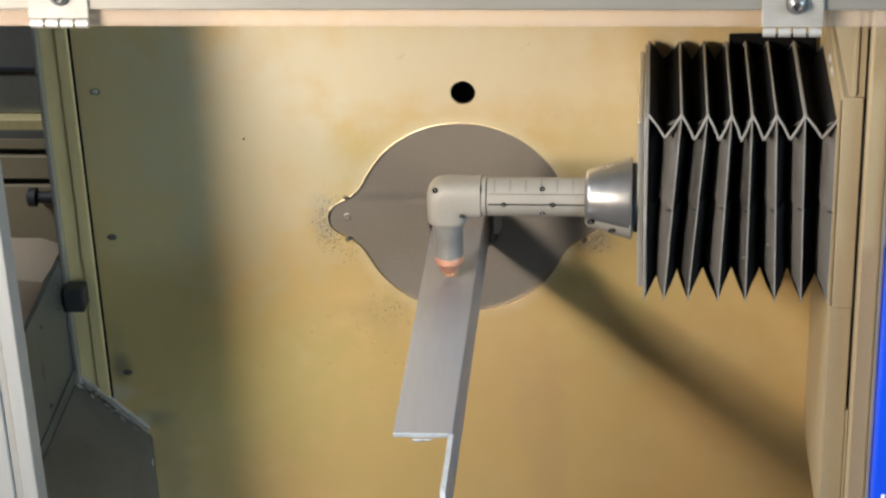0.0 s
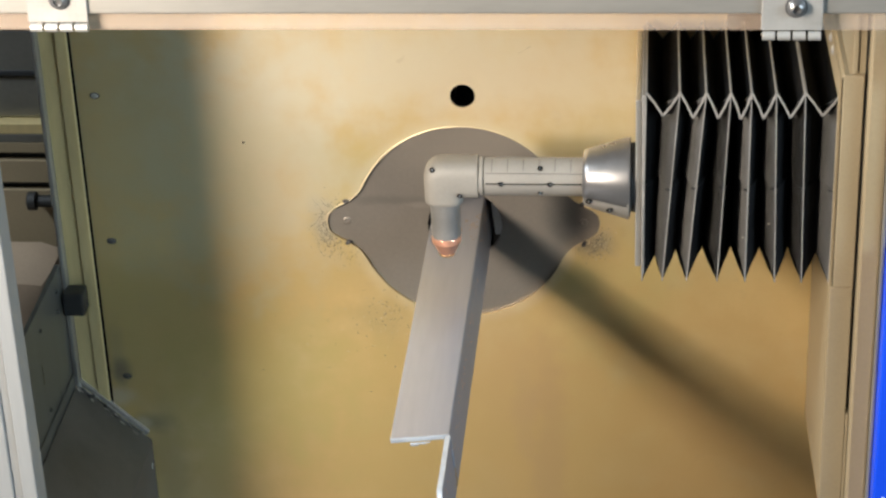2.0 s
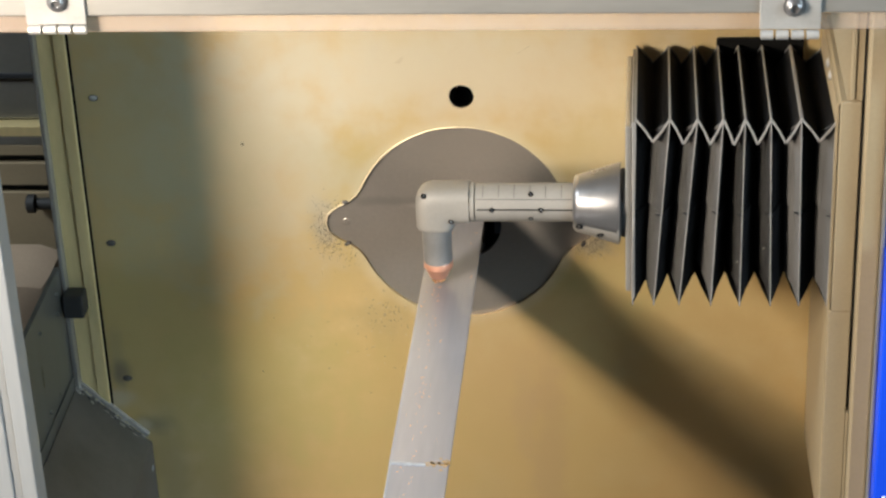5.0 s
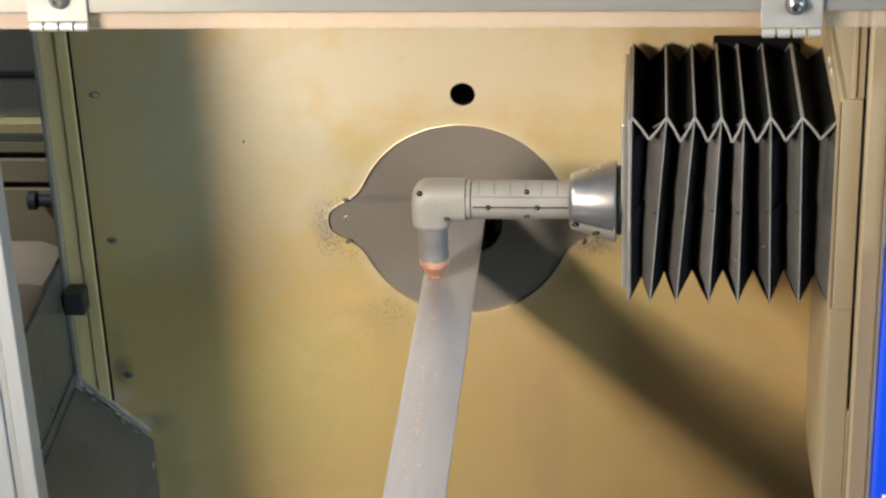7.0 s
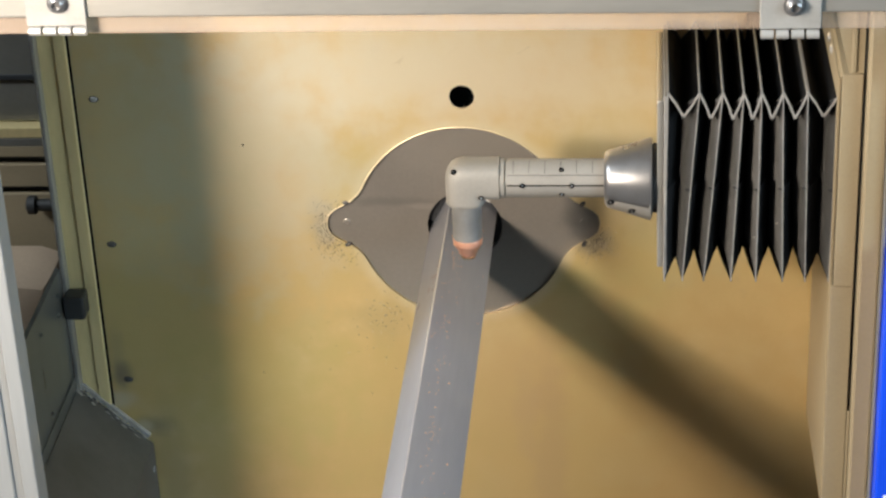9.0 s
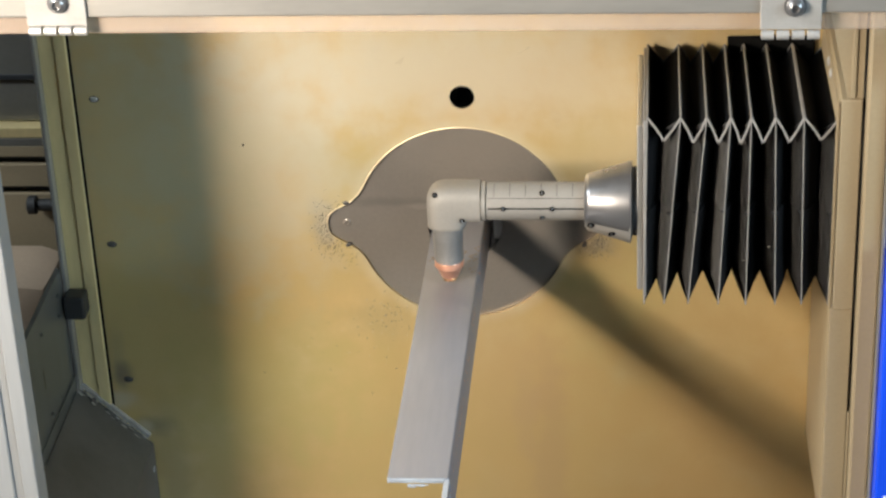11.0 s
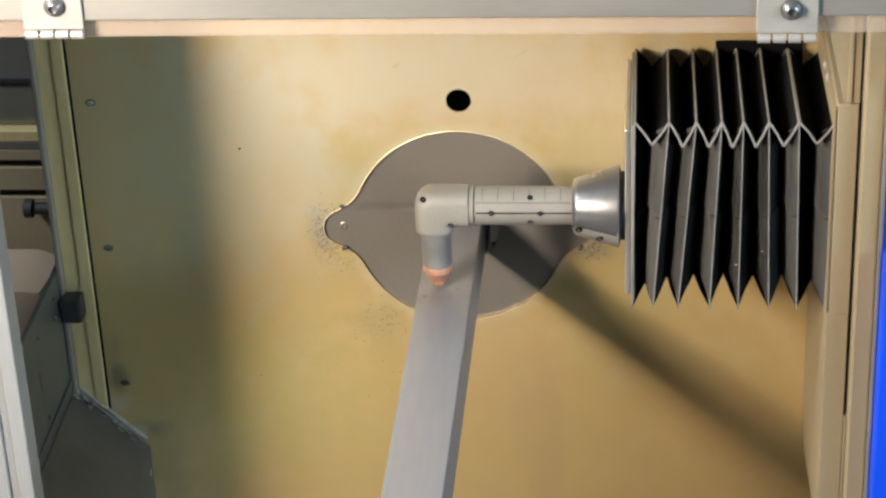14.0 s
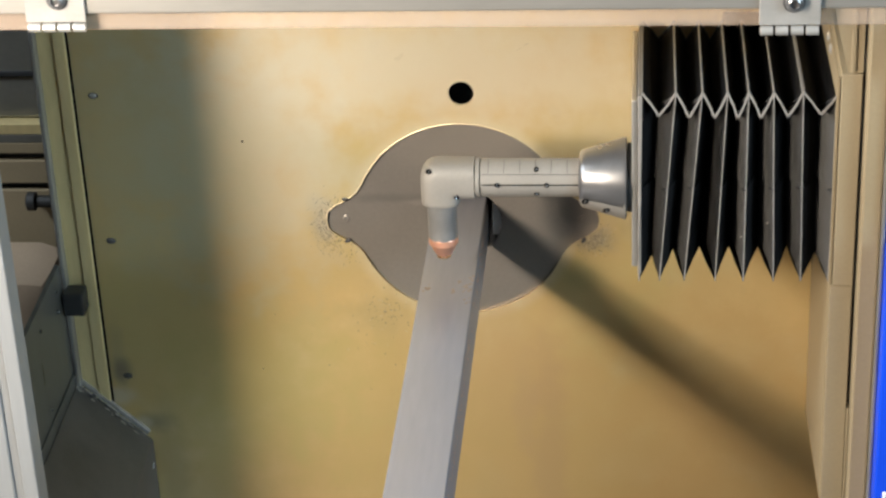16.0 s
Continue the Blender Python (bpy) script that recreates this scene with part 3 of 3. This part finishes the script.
for cx, cy, n_, sp in ((0.008, -0.073, 9, 0.0016), (0.023, -0.070, 12, 0.0026), (-0.022, -0.066, 9, 0.0022), (0.013, -0.055, 5, 0.002), (0.024, -0.10, 5, 0.003), (0.026, -0.06, 7, 0.004)):
    bm = bmesh.new()
    for k in range(n_):
        r = 0.0006 + 0.0016 * random.random()
        lathe(bm, [(r, -0.0002), (r, 0.00005), (r * 0.7, 0.00025)], pose(min(0.0275, cx + random.gauss(0, sp)), cy + random.gauss(0, sp * 2.2), 0.0300), 7)
    part("rust_mark", bm, material("rust_mark", (0.25, 0.20, 0.17), 0.6, 0.1, 0.3, 90, 0.1, 400), bar, "brownish rust mark")
bm = bmesh.new()
box(bm, -0.0298, 0.0262, -0.5130, -0.5106, 0.0253, 0.0302, 0.0008)
part("cut_edge", bm, BURR, bar, "bright burred cut edge")
bm = bmesh.new()
for i in range(16):
    z = 0.027 - i * 0.0021
    box(bm, 0.0299, 0.0308 + 0.0005 * random.random(), -0.5132 - 0.0022 * random.random() - i * 0.0002, -0.5105 + 0.0008 * random.random() - i * 0.0002, z - 0.0022, z, 0.0003)
part("burr", bm, BURR, bar, "bright burr along the cut")
bm = bmesh.new()
for i in range(60):
    u, v = random.random(), random.gauss(0, 1)
    z = -0.006 - 0.023 * u
    r = 0.0008 + 0.0016 * u * random.random()
    lathe(bm, [(r, -0.0002), (r * 0.9, 0.0002)], pose(0.0300, -0.5125 + v * 0.0022 * (0.6 + u), z, 0, 90, 0), 8)
part("scorch", bm, SCORCH, bar, "brown heat scorch beside the cut")
bm = bmesh.new()
for i in range(5):
    x = -0.010 + i * 0.004
    box(bm, x, x + 0.0042, -0.5150 - 0.001 * (i % 2), -0.5132, 0.0215 + 0.0006 * i, 0.0248, 0.0004)
part("slag", bm, BURR, bar, "bright slag drip under the edge")

# ---- torch on its arm ----
AX, AY, AZ = 0.0012, -0.196, 0.1325
torch = thing("torch_arm", "grey angled cutting torch with copper tip on a horizontal arm", "cutting torch")
bm = bmesh.new()
R = 0.0215
# the elbow: swung about its inner corner, the outer corner rounded
CORNER, INNER = 0.0185, 0.0012
FAR = 2 * R + INNER


def reach(a):
    """From the inner corner to the outer skin at the angle a, 0 upwards to 90 leftwards."""
    c, k = math.cos(a), math.sin(a)
    q = FAR - CORNER
    if FAR * math.tan(a) <= q or math.isclose(c, 1):
        return FAR / c
    if FAR / math.tan(a) <= q:
        return FAR / k
    p = q * (c + k)
    return p + math.sqrt(p * p - 2 * q * q + CORNER * CORNER)


n = 36
rings_ = []
stations = [(0.0, 0.0150, 0, 1.0)] + [(math.radians(90 * k / 14), 0.0, 0, 1.0) for k in range(15)] + [(math.pi / 2, 0.0, 0.0030, 1.0), (math.pi / 2, 0.0, 0.0046, 0.96), (math.pi / 2, 0.0, 0.0052, 0.86)]
for a, right, down, grow in stations:
    far = reach(a)
    mid, half = (far + INNER) / 2, (far - INNER) / 2 * grow
    ux, uz = -math.sin(a), math.cos(a)
    ringv = []
    for i in range(n):
        t = 2 * math.pi * i / n
        c = math.copysign(abs(math.cos(t)) ** 0.66, math.cos(t))
        k = math.copysign(abs(math.sin(t)) ** 0.66, math.sin(t))
        rad = mid + half * k
        ringv.append(bm.verts.new((AX + R + INNER + ux * rad + right, AY + R * grow * c, AZ - R - INNER + uz * rad - down)))
    rings_.append(ringv)
for a, b in zip(rings_, rings_[1:]):
    for i in range(n):
        bm.faces.new((a[i], a[(i + 1) % n], b[(i + 1) % n], b[i]))
bm.faces.new(rings_[0])
bm.faces.new(rings_[-1])
elbow = part("elbow", bm, TORCH, torch, smooth=True)

bm = bmesh.new()
prof = [(0.0195, 0.0375), (0.0195, 0.0385), (0.0218, 0.0387), (0.0218, 0.0432), (0.0195, 0.0434), (0.0195, 0.0446), (0.0212, 0.0448), (0.0212, 0.156)]
lathe(bm, prof, pose(AX, AY, AZ) @ ALONG_X, 48)
arm_tube = part("arm_tube", bm, TORCH, torch, smooth=True)


def on_arm(x, deg, r):
    """A pose on the arm's skin: deg from the top towards the viewer."""
    a = math.radians(deg)
    return pose(AX + x, AY - r * math.sin(a), AZ + r * math.cos(a), deg, 0, 0)


bm = bmesh.new()
box(bm, -0.054, 0.054, -0.0007, 0.0007, -0.0006, 0.0002, 0, on_arm(0.1005, 87, 0.0214))
part("seam", bm, HOLE, arm_tube)
bm = bmesh.new()
box(bm, -0.054, 0.054, -0.0009, 0.0009, -0.0003, 0.0008, 0.0003, on_arm(0.1005, 60, 0.0211))
part("ridge", bm, TORCH, arm_tube)
bm = bmesh.new()
box(bm, -0.054, 0.054, -0.0004, 0.0004, -0.0004, 0.00015, 0, on_arm(0.1005, 56, 0.0214))
part("groove", bm, GUARD, arm_tube)
for x in (0.053, 0.070, 0.087, 0.104, 0.121, 0.138):
    bm = bmesh.new()
    for k in range(6):
        box(bm, -0.0003, 0.0003, -0.0016, 0.0016, -0.0004, 0.0001, 0, on_arm(x, 8 + k * 7.5, 0.0213))
    part("scale_mark", bm, GUARD, arm_tube)
for x, dg in ((0.063, 87), (0.116, 87), (0.105, 40), (0.105, 119)):
    screw(arm_tube, on_arm(x, dg, 0.0205), 0.0029, HOLE, "screw_hole", True)
    screw(arm_tube, on_arm(x, dg, 0.0203), 0.0008, STEEL_CUT)
for x, y, z, rx in ((-0.0110, AY - 0.0170, AZ + 0.0150, 50), (0.0180, AY - 0.0195, AZ - 0.0135, 112)):
    screw(elbow, pose(AX + x, y, z, rx), 0.0031, HOLE, "screw_hole", True)
    screw(elbow, pose(AX + x, y, z, rx), 0.0009, STEEL_CUT)
bm = bmesh.new()
lathe(bm, [(0.0165, -0.022), (0.0165, -0.050), (0.0162, -0.0505), (0.0162, -0.070), (0.0158, -0.074)], pose(AX, AY, AZ), 40)
part("neck", bm, TORCH_DARK, torch, "darker grey metal torch neck", True)
bm = bmesh.new()
lathe(bm, [(0.0145, -0.070), (0.0160, -0.0722), (0.0162, -0.0730), (0.0162, -0.0790), (0.0158, -0.0800), (0.0150, -0.0805), (0.0092, -0.0930), (0.0075, -0.0945)], pose(AX, AY, AZ), 40)
tip = part("shield_tip", bm, COPPER, torch, "copper shield tip", True)
bm = bmesh.new()
lathe(bm, [(0.0066, -0.094), (0.0066, -0.0965), (0.0035, -0.0975)], pose(AX, AY, AZ), 24)
nozzle = part("nozzle", bm, COPPER, torch, smooth=True)
for k in range(12):
    bm = bmesh.new()
    box(bm, 0.0058, 0.0078, -0.0011, 0.0011, -0.0976, -0.0938, 0.0005, pose(AX, AY, AZ, 0, 0, 30 * k))
    part("tooth", bm, BRASS, nozzle)

# the cone and collar behind the arm
bm = bmesh.new()
lathe(bm, [(0.020, 0.150), (0.0275, 0.151), (0.0300, 0.1535), (0.0310, 0.157), (0.0435, 0.1985), (0.0435, 0.2015), (0.036, 0.2025)], pose(AX, AY, AZ) @ ALONG_X, 56)
part("cone", bm, ALU, torch, "turned aluminium cone", True)
bm = bmesh.new()
lathe(bm, [(0.034, 0.2020), (0.0375, 0.2030), (0.0375, 0.2072), (0.034, 0.2075)], pose(AX, AY, AZ) @ ALONG_X, 40)
part("gasket", bm, BLACK, torch, "black rubber gasket", True)
bm = bmesh.new()
lathe(bm, [(0.0285, 0.1515), (0.0318, 0.1535), (0.0330, 0.157), (0.0455, 0.1985), (0.0455, 0.2005), (0.040, 0.201)], pose(AX, AY, AZ) @ ALONG_X, 56, False)
dead = [f for f in bm.faces if f.calc_center_median().z > AZ - 0.012]
bmesh.ops.delete(bm, geom=dead, context="FACES")
collar = part("collar", bm, TORCH, torch, "grey lower collar half", True)
for x, dg in ((0.1575, 112), (0.180, 122)):
    a = math.radians(dg)
    r = 0.0335 + (x - 0.157) * 0.30
    m = pose(AX + x, AY - r * math.sin(a), AZ + r * math.cos(a), dg, -17, 0)
    screw(collar, m, 0.0042, HOLE, "screw_hole", True)
    screw(collar, m, 0.0014, GUARD)

# end plate that carries the arm and the bellows' free end
BY0, BY1, BZ0, BZ1 = -0.235, -0.010, 0.0275, 0.250
TOP_TILT = 3.6   # degrees by which the top falls towards the wall


def fall(bm):
    """Lets the upper rear corner fall with the slope of the bellows' top."""
    for v in bm.verts:
        if v.co.z > 0.15 and v.co.y > -0.12:
            v.co.z -= 0.014


bm = bmesh.new()
box(bm, 0.2085, 0.2148, BY0 + 0.003, BY1 - 0.004, BZ0 + 0.0145, BZ1 - 0.010, 0.0015)
fall(bm)
part("back_plate", bm, ALU_RAIL, torch, "pale blue-grey end plate")
bm = bmesh.new()
box(bm, 0.2150, 0.2185, BY0 - 0.001, BY1, BZ0 + 0.0075, BZ1 - 0.003, 0.0012)
fall(bm)
part("end_frame", bm, BELLOW_EDGE, torch, "grey bellows end frame")
# black sheet in place of the soft shade on the wall here
bm = bmesh.new()
box(bm, 0.309, 0.407, -0.0070, -0.0030, 0.10, 0.2440, 0.0018)
part("shade_sheet", bm, HOLE, torch, "matt black sheet standing for shade behind the bellows")

# ---- carriage that slides up and down, with the bellows on it ----
carriage = thing("slide_carriage", "cream painted sliding carriage cover holding the bellows", "carriage")
bm = bmesh.new()
box(bm, 0.4175, 0.4390, -0.2535, -0.2500, 0.031, 0.278, 0.001)
box(bm, 0.4175, 0.4390, -0.2500, -0.02, 0.274, 0.278, 0.001)
part("upper_cover", bm, CREAM, carriage)
bm = bmesh.new()
box(bm, 0.4150, 0.4390, -0.2515, -0.2485, -0.70, 0.0300, 0.001)
part("lower_cover", bm, CREAM, carriage)
bm = bmesh.new()
box(bm, 0.4145, 0.4175, -0.2480, -0.004, -0.288, 0.272)
for v in bm.verts:
    if v.co.z < 0 and v.co.y < -0.1:
        v.co.z += 0.036
bmesh.ops.bevel(bm, geom=list(bm.edges), offset=0.001, segments=2, affect="EDGES")
side_cover = part("side_cover", bm, CREAM, carriage)
bm = bmesh.new()
box(bm, 0.4165, 0.4195, -0.245, -0.03, 0.262, 0.2735, 0.0008)
part("flange", bm, CREAM, carriage)
for y in (-0.117, -0.150):
    screw(side_cover, pose(0.4150, y, 0.262, 0, -90, 0), 0.0055, HINGE)
bm = bmesh.new()
quad = [(0.4240, 0.2796), (0.4390, 0.2796), (0.4390, 0.46), (0.3980, 0.40), (0.4085, 0.347), (0.4225, 0.284)]
near_ = [bm.verts.new((x, -0.2530, z)) for x, z in quad]
far_ = [bm.verts.new((x, -0.2505, z)) for x, z in quad]
bm.faces.new(near_)
bm.faces.new(far_[::-1])
for k in range(len(quad)):
    bm.faces.new((near_[k], near_[(k + 1) % len(quad)], far_[(k + 1) % len(quad)], far_[k]))
upper_panel = part("upper_panel", bm, CREAM, carriage)
bm = bmesh.new()
box(bm, 0.4262, 0.4312, -0.2552, -0.2531, 0.2815, 0.45, 0.0009)
part("fold_strip", bm, CREAM, upper_panel)

bellows = thing("bellows", "black pleated rubberised bellows with grey folded edges", "bellows")
PLEAT_BASE = [0.0348, 0.0272, 0.0253, 0.0215, 0.0253, 0.0297, 0.0367]
PLEAT_GAIN = [0.10, 0.135, 0.155, 0.13, 0.14, 0.19, 0.15]
BASE_SUM = sum(PLEAT_BASE)
XR, XP = 0.4180, 0.2193
LEN = 0.031
EDGE = 0.0022


def pleat_panel(name, side, cloth):
    """One half pleat, hinge on the local y axis for the top and z axis for the front; u runs from the ridge to the valley."""
    bm = bmesh.new()
    d = 0.0275
    if side in ("front", "back"):
        rows_ = []
        zs = [0.0, 0.06, 0.14, 0.30, 0.50, 0.515, 0.70, 0.86, 1.0]
        top = BZ1 if side == "front" else BZ1 - 0.020
        for k in zs:
            kink = 0.0030 if k > 0.51 else -0.0022 if k < 0.5 else -0.0030
            z_r = BZ0 + (top - 0.002 - BZ0) * k
            z_v = BZ0 + 0.033 + (top - BZ0 - d - 0.034) * k
            belly = 0.0016 * math.sin(math.pi * min(1, k * 1.6)) if side == "front" else 0
            rows_.append([bm.verts.new((0.0, 0.0, z_r)), bm.verts.new((LEN * 0.5, belly + kink * 0.6, (z_r + z_v) / 2)), bm.verts.new((LEN + 0.009, 0.0, z_v - (0.004 if k > 0.5 else -0.004)))])
    else:
        rows_ = []
        ys = [0.0, 0.02, 0.25, 0.5, 0.75, 0.98, 1.0]
        for k in ys:
            y_r = BY0 + (BY1 - BY0) * k
            y_v = y_r if side == "top" else BY0 + d + (BY1 - BY0 - 2 * d) * k
            if side == "top" and k > 0.5:
                y_v = y_r + 0.012 * (k - 0.5) * 2
            rows_.append([bm.verts.new((0.0, y_r, 0.0)), bm.verts.new((LEN * 0.5, (y_r + y_v) / 2, 0.0008)), bm.verts.new((LEN, y_v, 0.0))])
    for a, b in zip(rows_, rows_[1:]):
        for i in range(2):
            bm.faces.new((a[i], a[i + 1], b[i + 1], b[i]))
    bmesh.ops.solidify(bm, geom=list(bm.faces), thickness=0.0009)
    if side == "top":
        # pale cut edge along the front and the rear
        for i, end in ((0, 0), (1, 0), (0, -1), (1, -1)):
            a, b = rows_[end][i].co.copy(), rows_[end][i + 1].co.copy()
            lo_ = [a + Vector((0, -0.0006, -EDGE / 2)), b + Vector((0, -0.0006, -EDGE / 2)), b + Vector((0, -0.0006, EDGE / 2)), a + Vector((0, -0.0006, EDGE / 2))]
            v1 = [bm.verts.new(p) for p in lo_]
            v2 = [bm.verts.new(p + Vector((0, 0.0012, 0))) for p in lo_]
            for f in ([v1[0], v1[1], v1[2], v1[3]], [v2[3], v2[2], v2[1], v2[0]], *[[v1[k], v1[(k + 1) % 4], v2[(k + 1) % 4], v2[k]] for k in range(4)]):
                bm.faces.new(f).material_index = 1
    return part(name, bm, [cloth, BELLOW_EDGE], bellows)


PANELS = []   # object, pleat, half, side
protos = {}
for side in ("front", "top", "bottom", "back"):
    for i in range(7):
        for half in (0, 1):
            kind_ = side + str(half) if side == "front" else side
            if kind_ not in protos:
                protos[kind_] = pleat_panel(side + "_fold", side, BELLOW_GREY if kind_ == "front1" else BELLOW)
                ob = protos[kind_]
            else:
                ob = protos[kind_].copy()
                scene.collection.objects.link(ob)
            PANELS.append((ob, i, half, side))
BEADS = []
for i in range(8):
    bm = bmesh.new()
    e = 0.0022 if i < 6 else 0.0036
    box(bm, -e / 2, e / 2, BY0 - 0.001, BY1, BZ1 - 0.0012, BZ1 + 0.0012, 0.0006)
    BEADS.append((part("top_fold_edge", bm, BELLOW_EDGE, bellows), i, "top"))
    bm = bmesh.new()
    box(bm, -0.0006, 0.0006, BY0 - 0.0010, BY0 + 0.001, BZ0 - 0.001, BZ1 + 0.001, 0.0003)
    BEADS.append((part("front_fold_edge", bm, BELLOW_EDGE, bellows), i, "front"))
    bm = bmesh.new()
    box(bm, -0.0009, 0.0009, BY0, BY1, BZ0 - 0.001, BZ0 + 0.001, 0.0004)
    BEADS.append((part("bottom_fold_edge", bm, BELLOW_EDGE, bellows), i, "bottom"))
for ob, i, half, side in PANELS:
    if side == "front" and half == 1:
        bm = bmesh.new()
        box(bm, 0.0004, 0.0075, -0.0026, 0.0026, -0.0006, 0.0010, 0.0003, pose(0, 0, 0.1365 + 0.0015 * (i % 3), 0, 16, 0))
        part("tuck", bm, BLACK, ob)
    if side == "front" and half == 1 and i in (3, 4):
        bm = bmesh.new()
        for u, z, r in ((0.006, 0.078, 0.0005), (0.012, 0.092, 0.0006))[i - 3:i - 2]:
            box(bm, u - r, u + r, -0.0030, 0.0030, z - r * 1.3, z + r * 1.3, 0.0003)
        part("speck", bm, DUST, ob)
bm = bmesh.new()
box(bm, XR - 0.12, XR - 0.002, BY1 - 0.0050, BY1 - 0.0035, BZ0 + 0.02, BZ1 - 0.060, 0.0004)
part("rear_sheet", bm, BELLOW, bellows)
bm = bmesh.new()
box(bm, XP + 0.001, XP + 0.12, BY1 - 0.0075, BY1 - 0.0060, BZ0 + 0.02, BZ1 - 0.060, 0.0004)
rear_slide = part("rear_sheet", bm, BELLOW, bellows)
SAG = [-0.003, -0.016, -0.017, -0.0095, -0.0012, 0.0053, 0.0042, -0.004]   # how far each ridge hangs askew at its foot


def ridges(shift):
    """The places of the eight ridges when the free end is moved by shift."""
    total = XR - XP - shift
    more = total - BASE_SUM
    xs = [XP + shift]
    for b_, g_ in zip(PLEAT_BASE, PLEAT_GAIN):
        xs.append(xs[-1] + b_ + g_ * more)
    return [XP + shift + (x - XP - shift) * total / (xs[-1] - XP - shift) for x in xs]


def lean(x, i):
    """Turns ridge i at x about its upper end."""
    a = -math.degrees(math.atan2(SAG[i], BZ1 - BZ0))
    return pose(x, 0, BZ1, 0, a, 0) @ pose(-x, 0, -BZ1)


TILT = pose(0, BY0, BZ1, -TOP_TILT, 0, 0) @ pose(0, -BY0, -BZ1)


def panel_pose(xs, i, half, side):
    if side == "bottom":
        xs = [x + o for x, o in zip(xs, SAG)]
    x0, x1 = (xs[i], xs[i + 1])
    w = (x1 - x0) / 2
    deep = math.degrees(math.acos(min(0.98, w / LEN)))
    if side in ("front", "back"):
        y, s = (BY0, 1) if side == "front" else (BY1, -1)
        turn = deep if half == 0 else 180 - deep
        return lean(x0 if half == 0 else x1, i + half) @ pose(x0 if half == 0 else x1, y, 0, 0, 0, s * turn)
    z, s = (BZ1, 1) if side == "top" else (BZ0, -1)
    turn = deep if half == 0 else 180 - deep
    m = pose(x0 if half == 0 else x1, 0, z, 0, s * turn, 0)
    return TILT @ m if side == "top" else m


# ---- what moves ----
TORCH_PATH = [  # seconds, along the arm, upwards
    (0.0, 0.0, 0.0), (0.5, -0.0015, -0.0012), (1.0, 0.0024, -0.0014), (1.3, -0.003, -0.0012), (1.5, -0.005, 0.0028), (2.0, -0.0018, 0.0289),
    (2.1, 0.0045, 0.0291), (2.3, 0.018, 0.0290), (2.5, 0.0253, 0.0285), (2.7, 0.0284, 0.0245), (3.0, 0.0287, 0.0140), (3.3, 0.0285, 0.0015), (3.5, 0.0277, -0.0006),
    (4.0, 0.0224, -0.0018), (4.2, 0.0141, -0.0015), (5.2, -0.0150, -0.002), (6.3, -0.0222, -0.002), (6.5, -0.0216, -0.002), (7.0, -0.0169, -0.0017), (7.5, 0.0072, -0.0020), (8.0, 0.0290, -0.0018),
    (8.2, 0.0308, 0.001), (8.5, 0.0310, 0.0209), (8.7, 0.0305, 0.0272), (9.0, 0.0217, 0.0276), (9.2, 0.0106, 0.0286), (9.6, -0.002, 0.0240), (10.2, -0.004, 0.0), (10.9, 0.0, 0.0), (11.3, -0.0014, 0.0069),
    (11.5, -0.0024, 0.0268), (12.0, -0.0009, 0.0301), (12.3, -0.0002, 0.0285), (12.5, -0.0001, 0.0187), (12.8, 0.0004, 0.0040), (13.0, 0.0005, 0.0007), (13.5, -0.0065, -0.0005),
    (14.0, -0.0093, -0.0011), (14.5, -0.0006, -0.0008), (15.0, 0.0063, -0.0012), (15.5, 0.0001, -0.0008), (15.7, -0.0030, 0.0030), (16.0, -0.0048, 0.0239)]
BAR_TURN = [  # seconds, degrees
    (0.0, 0), (1.85, 0), (2.0, 6), (2.1, 23), (2.2, 40), (2.3, 57), (2.4, 74), (2.5, 86), (2.6, 90), (8.75, 90), (8.9, 84), (9.0, 62), (9.1, 44), (9.2, 22), (9.35, 4), (9.5, 0), (16.0, 0)]
BAR_FEED = [  # seconds, metres towards the viewer
    (0.0, 0.0), (3.7, 0.0), (3.9, 0.006), (4.0, 0.011), (4.2, 0.014), (5.2, 0.055), (6.3, 0.092), (6.5, 0.102), (7.0, 0.120), (7.5, 0.124), (8.0, 0.133), (8.5, 0.138), (8.8, 0.138), (9.0, 0.123), (9.2, 0.102),
    (9.6, 0.078), (10.8, 0.070), (11.3, 0.076), (11.5, 0.080), (11.7, 0.089), (12.0, 0.115), (12.3, 0.140), (12.5, 0.147), (13.0, 0.150), (16.0, 0.150)]


def along(rows, t, k=1):
    for a, b in zip(rows, rows[1:]):
        if t <= b[0]:
            f = (t - a[0]) / (b[0] - a[0])
            return a[k] + (b[k] - a[k]) * f
    return rows[-1][k]


def motions():
    walk(torch, [(t, pose(x, 0, z)) for t, x, z in TORCH_PATH])
    walk(carriage, [(t, pose(0, 0, z)) for t, x, z in TORCH_PATH])
    walk(bellows, [(t, pose(0, 0, z)) for t, x, z in TORCH_PATH])
    for ob, i, half, side in PANELS:
        walk(ob, [(t, panel_pose(ridges(x), i, half, side)) for t, x, z in TORCH_PATH])
    for ob, i, side in BEADS:
        off = SAG[i] if side == "bottom" else 0.0
        rows = [(t, pose(ridges(x)[i] + off, 0, 0)) for t, x, z in TORCH_PATH]
        walk(ob, [(t, lean(m.translation.x, i) @ m if side == "front" else TILT @ m if side == "top" else m) for t, m in rows])
    walk(rear_slide, [(t, pose(x, 0, 0)) for t, x, z in TORCH_PATH])
    times = sorted({t for t, _ in BAR_TURN} | {t for t, _ in BAR_FEED})
    walk(chuck, [(t, pose(0, 0, 0, 0, -a, 0)) for t, a in BAR_TURN])
    walk(bar, [(t, pose(0, -along(BAR_FEED, t), 0, 0, -along(BAR_TURN, t), 0)) for t in times])


motions()
